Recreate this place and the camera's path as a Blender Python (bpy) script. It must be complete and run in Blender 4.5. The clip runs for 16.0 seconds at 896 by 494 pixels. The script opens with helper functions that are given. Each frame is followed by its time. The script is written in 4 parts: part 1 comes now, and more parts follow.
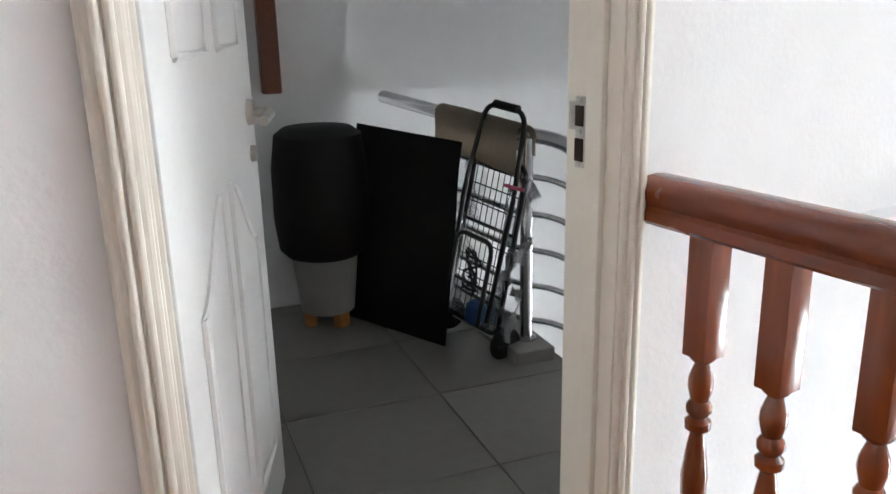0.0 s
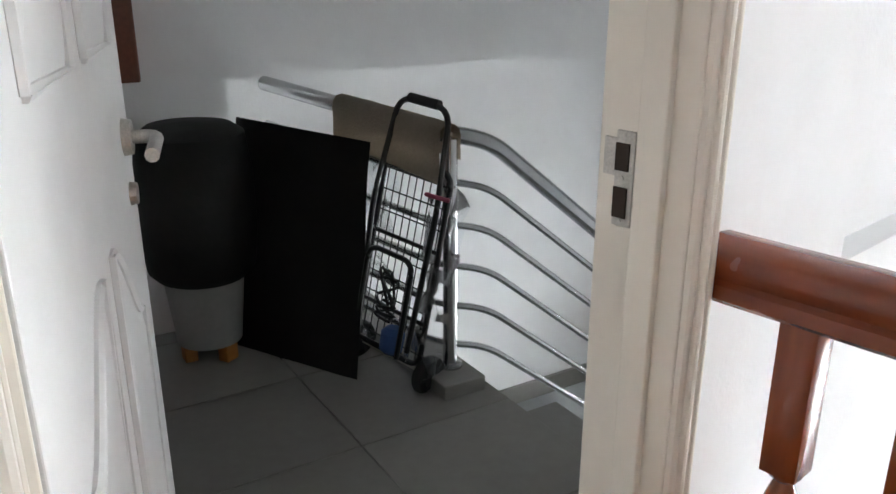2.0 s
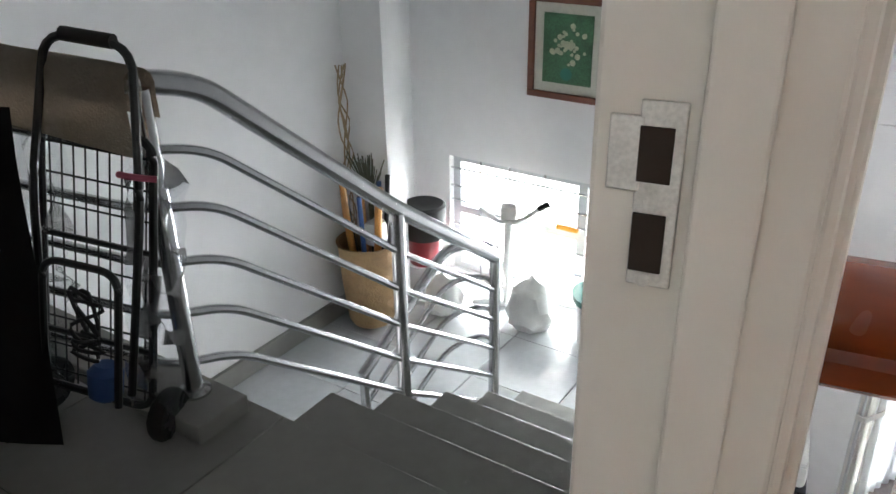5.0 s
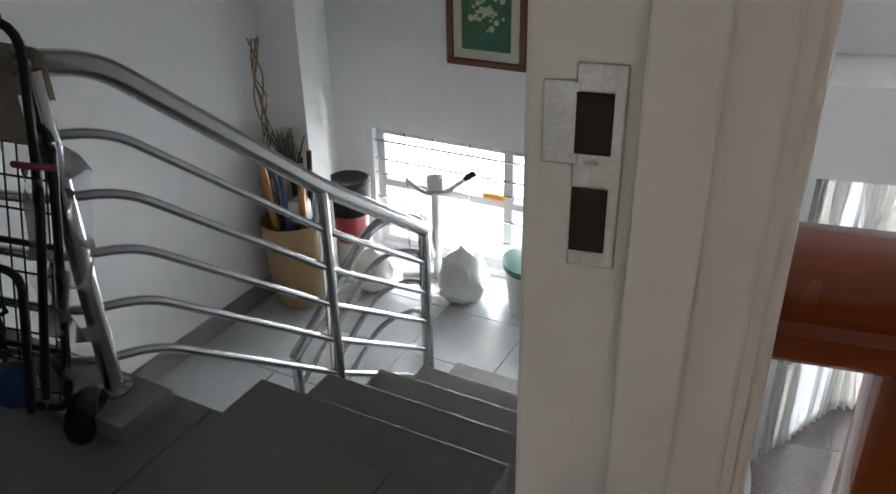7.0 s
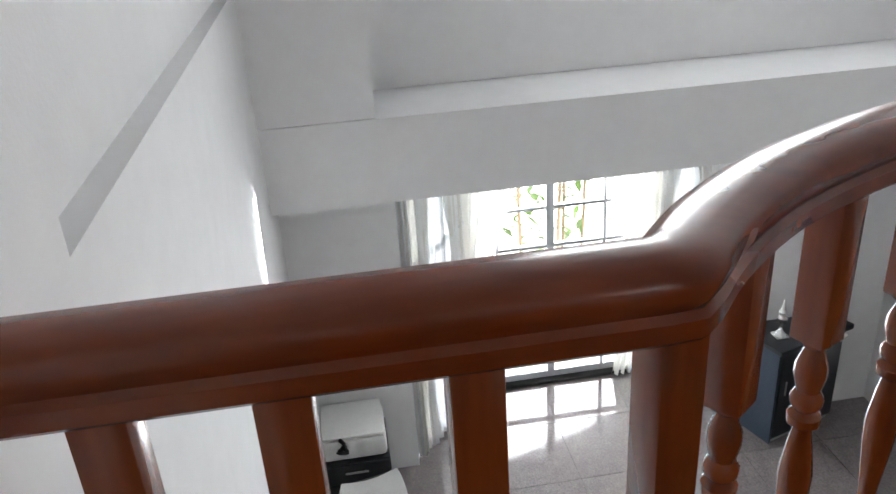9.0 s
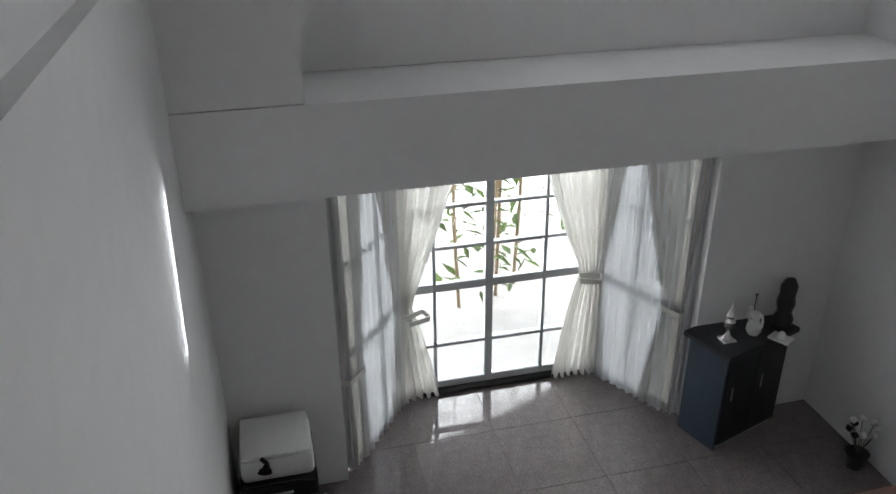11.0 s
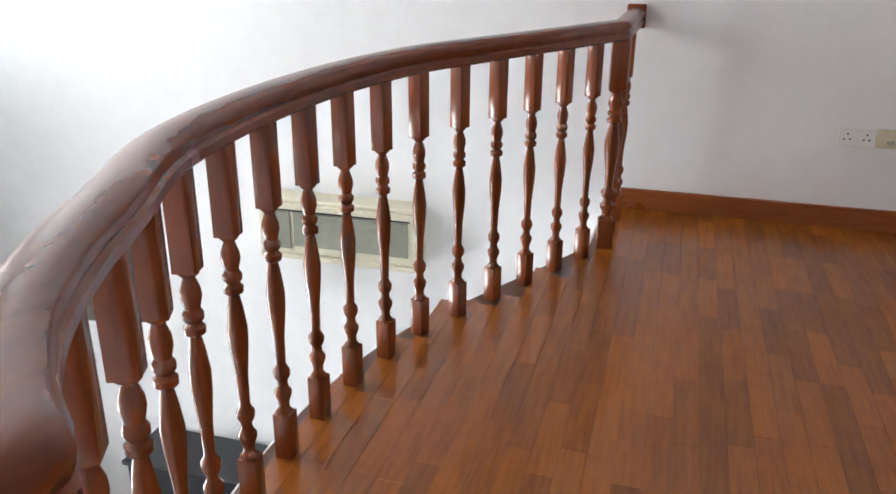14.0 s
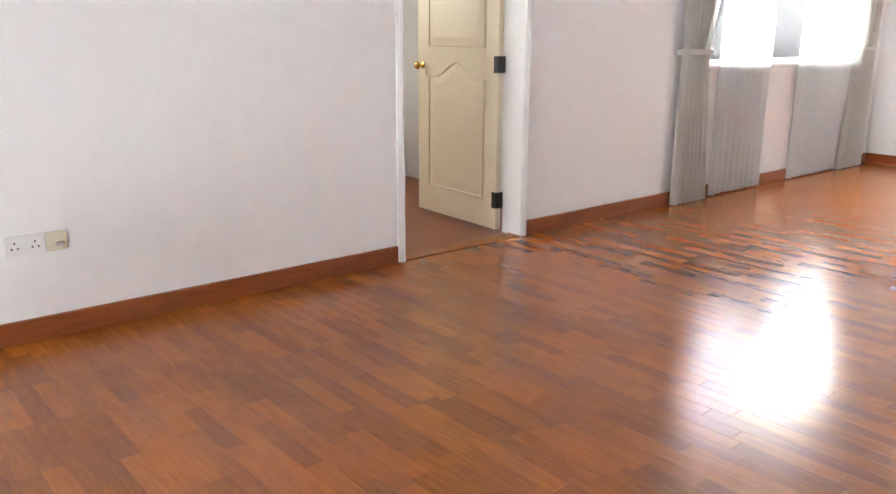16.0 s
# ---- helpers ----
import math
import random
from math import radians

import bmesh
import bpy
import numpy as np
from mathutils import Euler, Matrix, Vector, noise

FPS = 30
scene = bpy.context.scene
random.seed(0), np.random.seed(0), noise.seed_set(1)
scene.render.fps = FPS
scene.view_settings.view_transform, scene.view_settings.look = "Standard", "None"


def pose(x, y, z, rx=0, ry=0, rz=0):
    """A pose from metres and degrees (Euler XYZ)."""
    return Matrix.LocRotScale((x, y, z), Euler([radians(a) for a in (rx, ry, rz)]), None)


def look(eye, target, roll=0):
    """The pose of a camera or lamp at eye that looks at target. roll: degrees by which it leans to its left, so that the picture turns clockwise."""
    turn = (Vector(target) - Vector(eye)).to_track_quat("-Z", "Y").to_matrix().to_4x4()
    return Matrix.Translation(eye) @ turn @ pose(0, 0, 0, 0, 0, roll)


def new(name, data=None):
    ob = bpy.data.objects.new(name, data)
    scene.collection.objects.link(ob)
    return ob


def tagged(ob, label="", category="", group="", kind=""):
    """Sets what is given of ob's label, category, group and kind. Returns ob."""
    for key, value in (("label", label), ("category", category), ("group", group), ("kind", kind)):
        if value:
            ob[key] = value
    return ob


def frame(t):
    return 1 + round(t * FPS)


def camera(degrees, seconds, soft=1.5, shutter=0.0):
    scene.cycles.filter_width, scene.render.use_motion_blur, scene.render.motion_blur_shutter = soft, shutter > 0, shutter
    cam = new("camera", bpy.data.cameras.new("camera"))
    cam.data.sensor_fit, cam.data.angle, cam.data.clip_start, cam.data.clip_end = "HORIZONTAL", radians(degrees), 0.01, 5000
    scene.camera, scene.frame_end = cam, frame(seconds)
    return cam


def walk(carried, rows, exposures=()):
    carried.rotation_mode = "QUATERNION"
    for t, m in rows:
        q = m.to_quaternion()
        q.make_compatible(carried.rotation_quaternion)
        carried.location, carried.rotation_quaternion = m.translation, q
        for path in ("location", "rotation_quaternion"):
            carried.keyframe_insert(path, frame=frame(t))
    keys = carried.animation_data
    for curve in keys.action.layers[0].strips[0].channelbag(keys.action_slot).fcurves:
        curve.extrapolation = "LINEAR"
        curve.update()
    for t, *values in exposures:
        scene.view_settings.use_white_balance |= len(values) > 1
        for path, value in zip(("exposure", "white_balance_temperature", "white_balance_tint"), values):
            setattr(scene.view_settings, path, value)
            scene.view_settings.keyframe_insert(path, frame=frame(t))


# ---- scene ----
cam = camera(58.1, 16.0)
PATH = [
    (0, (0.378, 0.573, 1.267), (1.356, 2.223, 0.702), -1.3),
    (0.5, (0.375, 0.660, 1.280), (1.465, 2.252, 0.752), -1.6),
    (1, (0.400, 0.770, 1.285), (1.511, 2.320, 0.682), -2.2),
    (1.5, (0.454, 0.901, 1.272), (1.584, 2.461, 0.732), -0.9),
    (2, (0.456, 1.002, 1.305), (1.712, 2.414, 0.651), -0.0),
    (2.5, (0.484, 1.131, 1.302), (1.936, 2.312, 0.598), -0.5),
    (3, (0.624, 1.231, 1.258), (2.032, 2.479, 0.579), -0.8),
    (3.5, (0.673, 1.267, 1.238), (2.038, 2.584, 0.604), -0.2),
    (4, (0.726, 1.382, 1.265), (2.221, 2.451, 0.477), 0.5),
    (4.5, (0.751, 1.447, 1.260), (2.358, 2.280, 0.411), -0.2),
    (7, (0.804, 1.477, 1.241), (2.477, 2.038, 0.299), -1.3),
    (7.5, (0.813, 1.435, 1.243), (2.540, 1.783, 0.297), -2.6),
    (8, (0.811, 1.339, 1.247), (2.585, 1.478, 0.335), -3.7),
    (8.5, (0.775, 1.235, 1.270), (2.578, 1.211, 0.405), -3.4),
    (9, (0.752, 1.140, 1.289), (2.542, 0.908, 0.427), -3.8),
    (9.2, (0.755, 1.115, 1.285), (2.534, 0.819, 0.421), -3.4),
    (11.3, (1.174, 1.158, 1.183), (2.887, 0.682, 0.267), 0.8),
    (11.5, (1.166, 1.095, 1.198), (2.829, 0.473, 0.279), 0.6),
    (12, (1.165, 1.060, 1.235), (2.654, 0.118, 0.289), 0.1),
    (12.5, (1.175, 1.040, 1.264), (2.441, -0.181, 0.312), -0.4),
    (13, (1.106, 0.981, 1.307), (2.096, -0.486, 0.376), -1.2),
    (13.5, (0.970, 1.080, 1.300), (1.716, -0.567, 0.446), 0.4),
    (14, (0.884, 1.241, 1.316), (1.391, -0.551, 0.587), 0.5),
    (14.5, (0.807, 1.252, 1.302), (0.878, -0.637, 0.650), 0.6),
    (15, (0.840, 1.175, 1.361), (0.207, -0.621, 0.750), 2.4),
    (15.5, (0.863, 1.064, 1.381), (-0.251, -0.512, 0.858), 2.5),
    (16, (0.841, 1.029, 1.354), (-0.400, -0.452, 0.838), 0.3),
]
EXPOSURE = [(0, 0.3), (3, 0.2), (4.6, 0.1), (6.8, -0.85), (7.5, -0.85), (8.3, -0.65), (9.2, -0.65), (11.3, -2.05), (12.5, -2.05), (13.0, -1.35), (13.5, -0.5), (14.5, 0.3), (15.3, 1.0), (16, 0.9)]
walk(cam, [(t, look(eye, target, roll)) for t, eye, target, roll in PATH], EXPOSURE)

# ---- light ----
world = bpy.data.worlds.new("world")
scene.world = world
world.use_nodes = True
wn = world.node_tree.nodes
sky = wn.new("ShaderNodeTexSky")
sky.sky_type = 'NISHITA'
sky.sun_disc = False
sky.sun_elevation = radians(74)
sky.sun_rotation = radians(-60)
world.node_tree.links.new(sky.outputs[0], wn["Background"].inputs[0])
wn["Background"].inputs[1].default_value = 0.12
sun = new("sun", bpy.data.lights.new("sun", 'SUN'))
sun.data.energy, sun.data.angle, sun.data.color = 5.0, radians(0.6), (1.0, 0.95, 0.88)
sun.rotation_euler = (radians(-6), radians(-15), 0)


def window_light(name, eye, target, w, h, watts, colour=(0.93, 0.97, 1.0)):
    data = bpy.data.lights.new(name, 'AREA')
    data.shape, data.size, data.size_y, data.energy, data.color = 'RECTANGLE', w, h, watts, colour
    ob = new(name, data)
    ob.matrix_world = look(eye, target)
    return ob


window_light("bay_daylight", (6.15, -0.4, -1.3), (2.0, -0.4, -1.9), 1.6, 1.9, 240)
window_light("gable_daylight", (5.5, -0.6, 2.0), (2.0, -0.6, 0.4), 2.4, 1.2, 38)
window_light("bedroom_daylight", (-5.6, -2.62, 1.75), (-4.6, 0.5, 0.3), 2.2, 1.1, 100, (1.0, 0.97, 0.92))
window_light("stair_daylight", (4.05, 2.7, -0.55), (1.5, 2.6, 0.2), 1.6, 0.7, 80)
window_light("bath_daylight", (-1.6, -4.6, 1.9), (-2.4, -2.6, 0.8), 0.8, 0.8, 12, (1.0, 0.93, 0.8))

# ---- materials ----


def material(name, colour, rough=0.5, metal=0.0, vary=0.06, scale=6.0, bump=0.0, bump_scale=60.0, island=0.0, spec=0.5, coat=0.0):
    """A principled material whose colour wanders at two scales."""
    m = bpy.data.materials.new(name)
    m.use_nodes = True
    n, l = m.node_tree.nodes, m.node_tree.links
    p = n["Principled BSDF"]
    co = n.new("ShaderNodeTexCoord")
    a, b = n.new("ShaderNodeTexNoise"), n.new("ShaderNodeTexNoise")
    a.inputs["Scale"].default_value, b.inputs["Scale"].default_value = scale, scale * 9
    a.inputs["Detail"].default_value = 4
    l.new(co.outputs["Object"], a.inputs["Vector"])
    l.new(co.outputs["Object"], b.inputs["Vector"])
    add = n.new("ShaderNodeMath")
    add.operation = 'ADD'
    l.new(a.outputs["Fac"], add.inputs[0])
    l.new(b.outputs["Fac"], add.inputs[1])
    rng = n.new("ShaderNodeMapRange")
    rng.inputs["From Min"].default_value, rng.inputs["From Max"].default_value = 0.5, 1.5
    rng.inputs["To Min"].default_value, rng.inputs["To Max"].default_value = 1 - vary * 2, 1 + vary * 2
    l.new(add.outputs[0], rng.inputs["Value"])
    hsv = n.new("ShaderNodeHueSaturation")
    hsv.inputs["Color"].default_value = (*colour, 1)
    value = rng.outputs[0]
    if island:
        geo = n.new("ShaderNodeNewGeometry")
        info = n.new("ShaderNodeObjectInfo")
        s = n.new("ShaderNodeMath")
        s.operation = 'ADD'
        l.new(geo.outputs["Random Per Island"], s.inputs[0])
        l.new(info.outputs["Random"], s.inputs[1])
        fr = n.new("ShaderNodeMath")
        fr.operation = 'FRACT'
        l.new(s.outputs[0], fr.inputs[0])
        r2 = n.new("ShaderNodeMapRange")
        r2.inputs["To Min"].default_value, r2.inputs["To Max"].default_value = 1 - island, 1 + island
        l.new(fr.outputs[0], r2.inputs["Value"])
        mul = n.new("ShaderNodeMath")
        mul.operation = 'MULTIPLY'
        l.new(value, mul.inputs[0])
        l.new(r2.outputs[0], mul.inputs[1])
        value = mul.outputs[0]
    l.new(value, hsv.inputs["Value"])
    l.new(hsv.outputs[0], p.inputs["Base Color"])
    rr = n.new("ShaderNodeMapRange")
    rr.inputs["To Min"].default_value, rr.inputs["To Max"].default_value = max(0.02, rough * 0.8), min(1, rough * 1.2)
    l.new(a.outputs["Fac"], rr.inputs["Value"])
    l.new(rr.outputs[0], p.inputs["Roughness"])
    p.inputs["Metallic"].default_value = metal
    p.inputs["Specular IOR Level"].default_value = spec
    p.inputs["Coat Weight"].default_value = coat
    p.inputs["Coat Roughness"].default_value = 0.12
    if bump:
        c = n.new("ShaderNodeTexNoise")
        c.inputs["Scale"].default_value = bump_scale
        l.new(co.outputs["Object"], c.inputs["Vector"])
        bp = n.new("ShaderNodeBump")
        bp.inputs["Strength"].default_value, bp.inputs["Distance"].default_value = bump, 0.01
        l.new(c.outputs["Fac"], bp.inputs["Height"])
        l.new(bp.outputs[0], p.inputs["Normal"])
    return m


def wood_material(name, colour, rough, island=0.0, stretch=(14, 1.2, 14), coat=0.3):
    m = material(name, colour, rough, vary=0.05, scale=3, island=island, coat=coat)
    n, l = m.node_tree.nodes, m.node_tree.links
    co = n["Texture Coordinate"]
    mp = n.new("ShaderNodeMapping")
    mp.inputs["Scale"].default_value = stretch
    l.new(co.outputs["Object"], mp.inputs["Vector"])
    g = n.new("ShaderNodeTexNoise")
    g.inputs["Scale"].default_value, g.inputs["Detail"].default_value = 5, 6
    l.new(mp.outputs[0], g.inputs["Vector"])
    hsv = n["Hue/Saturation/Value"]
    mix = n.new("ShaderNodeMix")
    mix.data_type = 'RGBA'
    mix.blend_type = 'MULTIPLY'
    mix.inputs["Factor"].default_value = 0.55
    ramp = n.new("ShaderNodeValToRGB")
    ramp.color_ramp.elements[0].position, ramp.color_ramp.elements[1].position = 0.3, 0.62
    ramp.color_ramp.elements[0].color = (0.55, 0.45, 0.4, 1)
    l.new(g.outputs["Fac"], ramp.inputs[0])
    l.new(hsv.outputs[0], mix.inputs["A"])
    l.new(ramp.outputs[0], mix.inputs["B"])
    l.new(mix.outputs["Result"], n["Principled BSDF"].inputs["Base Color"])
    return m


def granite_material():
    m = material("granite", (0.2, 0.18, 0.18), 0.03, vary=0.12, scale=12, spec=1.0)
    n, l = m.node_tree.nodes, m.node_tree.links
    v = n.new("ShaderNodeTexVoronoi")
    v.inputs["Scale"].default_value = 130
    l.new(n["Texture Coordinate"].outputs["Object"], v.inputs["Vector"])
    ramp = n.new("ShaderNodeValToRGB")
    e = ramp.color_ramp.elements
    e[0].color, e[1].color = (0.35, 0.33, 0.35, 1), (1.35, 1.25, 1.2, 1)
    l.new(v.outputs["Color"], ramp.inputs[0])
    mix = n.new("ShaderNodeMix")
    mix.data_type, mix.blend_type = 'RGBA', 'MULTIPLY'
    mix.inputs["Factor"].default_value = 0.5
    l.new(n["Hue/Saturation/Value"].outputs[0], mix.inputs["A"])
    l.new(ramp.outputs[0], mix.inputs["B"])
    l.new(mix.outputs["Result"], n["Principled BSDF"].inputs["Base Color"])
    return m


def glass_material(name, tint=(1, 1, 1), gloss=0.08):
    m = bpy.data.materials.new(name)
    m.use_nodes = True
    n, l = m.node_tree.nodes, m.node_tree.links
    n.remove(n["Principled BSDF"])
    t, g, x, f = n.new("ShaderNodeBsdfTransparent"), n.new("ShaderNodeBsdfGlossy"), n.new("ShaderNodeMixShader"), n.new("ShaderNodeFresnel")
    t.inputs[0].default_value = (*tint, 1)
    g.inputs["Roughness"].default_value = gloss
    l.new(f.outputs[0], x.inputs[0])
    l.new(t.outputs[0], x.inputs[1])
    l.new(g.outputs[0], x.inputs[2])
    l.new(x.outputs[0], n["Material Output"].inputs[0])
    return m


def cloth_material(name, colour, through_light):
    m = material(name, colour, 0.9, vary=0.03, scale=4, bump=0.15, bump_scale=300)
    n, l = m.node_tree.nodes, m.node_tree.links
    t, x = n.new("ShaderNodeBsdfTranslucent"), n.new("ShaderNodeMixShader")
    t.inputs[0].default_value = (*colour, 1)
    x.inputs[0].default_value = through_light
    l.new(n["Principled BSDF"].outputs[0], x.inputs[1])
    l.new(t.outputs[0], x.inputs[2])
    l.new(x.outputs[0], n["Material Output"].inputs[0])
    return m


def glow_material(name, colour, strength):
    m = bpy.data.materials.new(name)
    m.use_nodes = True
    n, l = m.node_tree.nodes, m.node_tree.links
    e = n.new("ShaderNodeEmission")
    e.inputs[0].default_value, e.inputs[1].default_value = (*colour, 1), strength
    l.new(e.outputs[0], n["Material Output"].inputs[0])
    return m


PLASTER = material("white_plaster", (0.80, 0.80, 0.80), 0.75, vary=0.02, scale=1.2, bump=0.08, bump_scale=90)
CREAM = material("cream_gloss_paint", (0.78, 0.74, 0.66), 0.35, vary=0.02, scale=3, bump=0.04, bump_scale=40)
DOORWHITE = material("white_door_paint", (0.80, 0.80, 0.79), 0.35, vary=0.02, scale=3)
IVORY = material("ivory_door_paint", (0.80, 0.72, 0.56), 0.35, vary=0.02, scale=3)
PARQUET = wood_material("parquet", (0.30, 0.088, 0.010), 0.22, island=0.22, stretch=(16, 1.4, 16), coat=0.05)
PARQUET_BED = material("parquet_joint", (0.10, 0.035, 0.012), 0.5)
CHENGAL = wood_material("red_varnished_wood", (0.235, 0.053, 0.013), 0.22, island=0.12, stretch=(9, 9, 1.2), coat=0.25)
RAILWOOD = wood_material("red_varnished_handrail", (0.20, 0.042, 0.011), 0.26, stretch=(10, 2, 10), coat=0.2)
SKIRT = wood_material("red_brown_skirting", (0.27, 0.075, 0.022), 0.3, stretch=(1.5, 12, 12))
FRAMEWOOD = wood_material("brown_frame_wood", (0.16, 0.045, 0.02), 0.35)
STEEL = material("brushed_steel", (0.55, 0.56, 0.57), 0.25, metal=1.0, vary=0.04, scale=20)
NICKEL = material("worn_nickel", (0.58, 0.56, 0.52), 0.35, metal=1.0, vary=0.12, scale=40)
BRASS = material("polished_brass", (0.80, 0.55, 0.15), 0.2, metal=1.0)
BLACKMETAL = material("black_powder_coat", (0.015, 0.015, 0.016), 0.35, vary=0.1)
BLACKCLOTH = material("black_sheet", (0.008, 0.008, 0.009), 0.75, vary=0.2, scale=5, bump=0.2, bump_scale=25)
BLACKWOOD = material("black_laminate", (0.014, 0.015, 0.018), 0.35, vary=0.1)
BLUEBLACK = material("blue_black_laminate", (0.03, 0.045, 0.065), 0.35, vary=0.1)
RUBBER = material("black_rubber", (0.012, 0.012, 0.012), 0.7)
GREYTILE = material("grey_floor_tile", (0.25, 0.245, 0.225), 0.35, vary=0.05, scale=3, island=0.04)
GROUT = material("grey_grout", (0.15, 0.15, 0.145), 0.9)
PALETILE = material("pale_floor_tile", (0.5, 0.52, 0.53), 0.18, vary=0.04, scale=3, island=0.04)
GRANITE = granite_material()
BEIGECLOTH = material("beige_towel", (0.42, 0.36, 0.29), 0.95, vary=0.06, scale=10, bump=0.5, bump_scale=160)
CURTAIN = cloth_material("white_curtain", (0.78, 0.77, 0.74), 0.3)
SHEER = cloth_material("white_sheer", (0.88, 0.89, 0.90), 0.65)
GLASS = glass_material("clear_glass")
FILM = glass_material("clear_plastic_film", (0.93, 0.94, 0.95), 0.25)
ALU = material("white_aluminium", (0.62, 0.64, 0.65), 0.4, vary=0.03)
BEIGEPLASTIC = material("aged_cream_plastic", (0.62, 0.58, 0.44), 0.45, vary=0.04)
GRILLE = material("grey_green_grille", (0.24, 0.24, 0.19), 0.6, vary=0.06, bump=0.5, bump_scale=120)
WHITEPLASTIC = material("white_plastic", (0.75, 0.75, 0.73), 0.4, vary=0.03)
GREYPLASTIC = material("grey_plastic", (0.38, 0.38, 0.36), 0.5, vary=0.05)
WICKER = material("tan_wicker", (0.36, 0.23, 0.12), 0.8, vary=0.12, scale=30, bump=0.8, bump_scale=90)
ORANGEWOOD = material("orange_cane", (0.5, 0.22, 0.05), 0.5, vary=0.1)
REDPLASTIC = material("dark_red_plastic", (0.25, 0.02, 0.03), 0.4)
BLUE = material("blue_fabric", (0.03, 0.08, 0.22), 0.7)
PINK = material("pink_ribbon", (0.45, 0.10, 0.16), 0.6)
GREEN = material("dark_green_plastic", (0.02, 0.16, 0.12), 0.4)
ORANGE = material("orange_plastic", (0.85, 0.35, 0.03), 0.5)
LEAF = material("garden_leaf", (0.10, 0.17, 0.03), 0.5, vary=0.15, island=0.35)
TWIG = material("dry_twig", (0.30, 0.22, 0.13), 0.8, vary=0.15)
GRASSGREY = material("dried_grass", (0.07, 0.08, 0.05), 0.8, vary=0.2)
SILVER = material("silver_ornament", (0.7, 0.7, 0.68), 0.25, metal=0.8, vary=0.1, scale=30)
PORCELAIN = material("white_porcelain", (0.7, 0.7, 0.68), 0.2, vary=0.05)
STONEWARE = material("patterned_sconce_clay", (0.20, 0.17, 0.12), 0.6, vary=0.35, scale=18, bump=0.5, bump_scale=50)
PAINTGREEN = material("green_painted_canvas", (0.05, 0.14, 0.07), 0.7, vary=0.3, scale=14)
PETAL = material("cream_petal_paint", (0.55, 0.58, 0.42), 0.7, vary=0.2, scale=20)
MOUNT = material("cream_mount", (0.6, 0.6, 0.52), 0.8)
OUTSIDE = glow_material("bright_sky_haze", (0.93, 0.97, 1.0), 14.0)
# Near-black colour painted in for the shade inside mortises and socket holes.
HOLESHADE = material("dark_hole_shade", (0.03, 0.018, 0.012), 0.8)
CERAMICRED = material("terracotta_bath_tile", (0.28, 0.10, 0.05), 0.4, vary=0.06)

# ---- mesh helpers ----


def mesh_object(name, bm, mat, parent=None, label="", smooth=False):
    me = bpy.data.meshes.new(name)
    bm.normal_update()
    bm.to_mesh(me)
    bm.free()
    me.materials.append(mat)
    if smooth:
        me.polygons.foreach_set("use_smooth", [True] * len(me.polygons))
        me.set_sharp_from_angle(angle=radians(40))
    ob = new(name, me)
    if parent:
        ob.parent = parent
    if label:
        tagged(ob, label)
    return ob


def part(name, bm, mat, parent, label="", smooth=False):
    return mesh_object(name, bm, mat, parent, label, smooth)


def thing(name, label, category, group="", kind=""):
    return tagged(new(name), label, category, group, kind)


def box(bm, lo, hi, bevel=0.0, m=None):
    """A box from corner to corner, its edges rounded by bevel."""
    made = bmesh.ops.create_cube(bm, size=1)["verts"]
    c = [(a + b) / 2 for a, b in zip(lo, hi)]
    s = [abs(b - a) for a, b in zip(lo, hi)]
    mat = Matrix.Translation(c) @ Matrix.Diagonal((*s, 1))
    bmesh.ops.transform(bm, matrix=(m @ mat) if m else mat, verts=made)
    if bevel:
        edges = list({e for v in made for e in v.link_edges})
        bmesh.ops.bevel(bm, geom=edges, offset=bevel, segments=2, affect='EDGES', profile=0.5)
    return bm


def boxes(*pairs, bevel=0.0):
    bm = bmesh.new()
    for lo, hi in pairs:
        box(bm, lo, hi, bevel)
    return bm


def prism(points, z0, z1):
    """An upright prism over a plan outline, given counter-clockwise."""
    bm = bmesh.new()
    a = [bm.verts.new((x, y, z0)) for x, y in points]
    b = [bm.verts.new((x, y, z1)) for x, y in points]
    bm.faces.new(list(reversed(a)))
    bm.faces.new(b)
    for i in range(len(a)):
        j = (i + 1) % len(a)
        bm.faces.new((a[i], a[j], b[j], b[i]))
    return bm


def sweep(bm, path, section, closed=False):
    """Carries a section (right, up) along a path, keeping up upright."""
    rings = []
    n = len(path)
    for i, p in enumerate(path):
        p = Vector(p)
        d = (Vector(path[min(i + 1, n - 1)]) - Vector(path[max(i - 1, 0)])).normalized()
        side = d.cross(Vector((0, 0, 1)))
        if side.length < 0.05:
            side = Vector((1, 0, 0))
        side.normalize()
        up = side.cross(d).normalized()
        rings.append([bm.verts.new(p + side * a + up * b) for a, b in section])
    k = len(section)
    for r, s in zip(rings, rings[1:]):
        for i in range(k):
            j = (i + 1) % k
            bm.faces.new((r[i], r[j], s[j], s[i]))
    bm.faces.new(list(reversed(rings[0])))
    bm.faces.new(rings[-1])
    bmesh.ops.recalc_face_normals(bm, faces=bm.faces[:])
    return bm


def circle(r, n=10):
    return [(r * math.cos(2 * math.pi * i / n), r * math.sin(2 * math.pi * i / n)) for i in range(n)]


def rod(path, r, n=10, bm=None):
    return sweep(bm or bmesh.new(), path, circle(r, n))


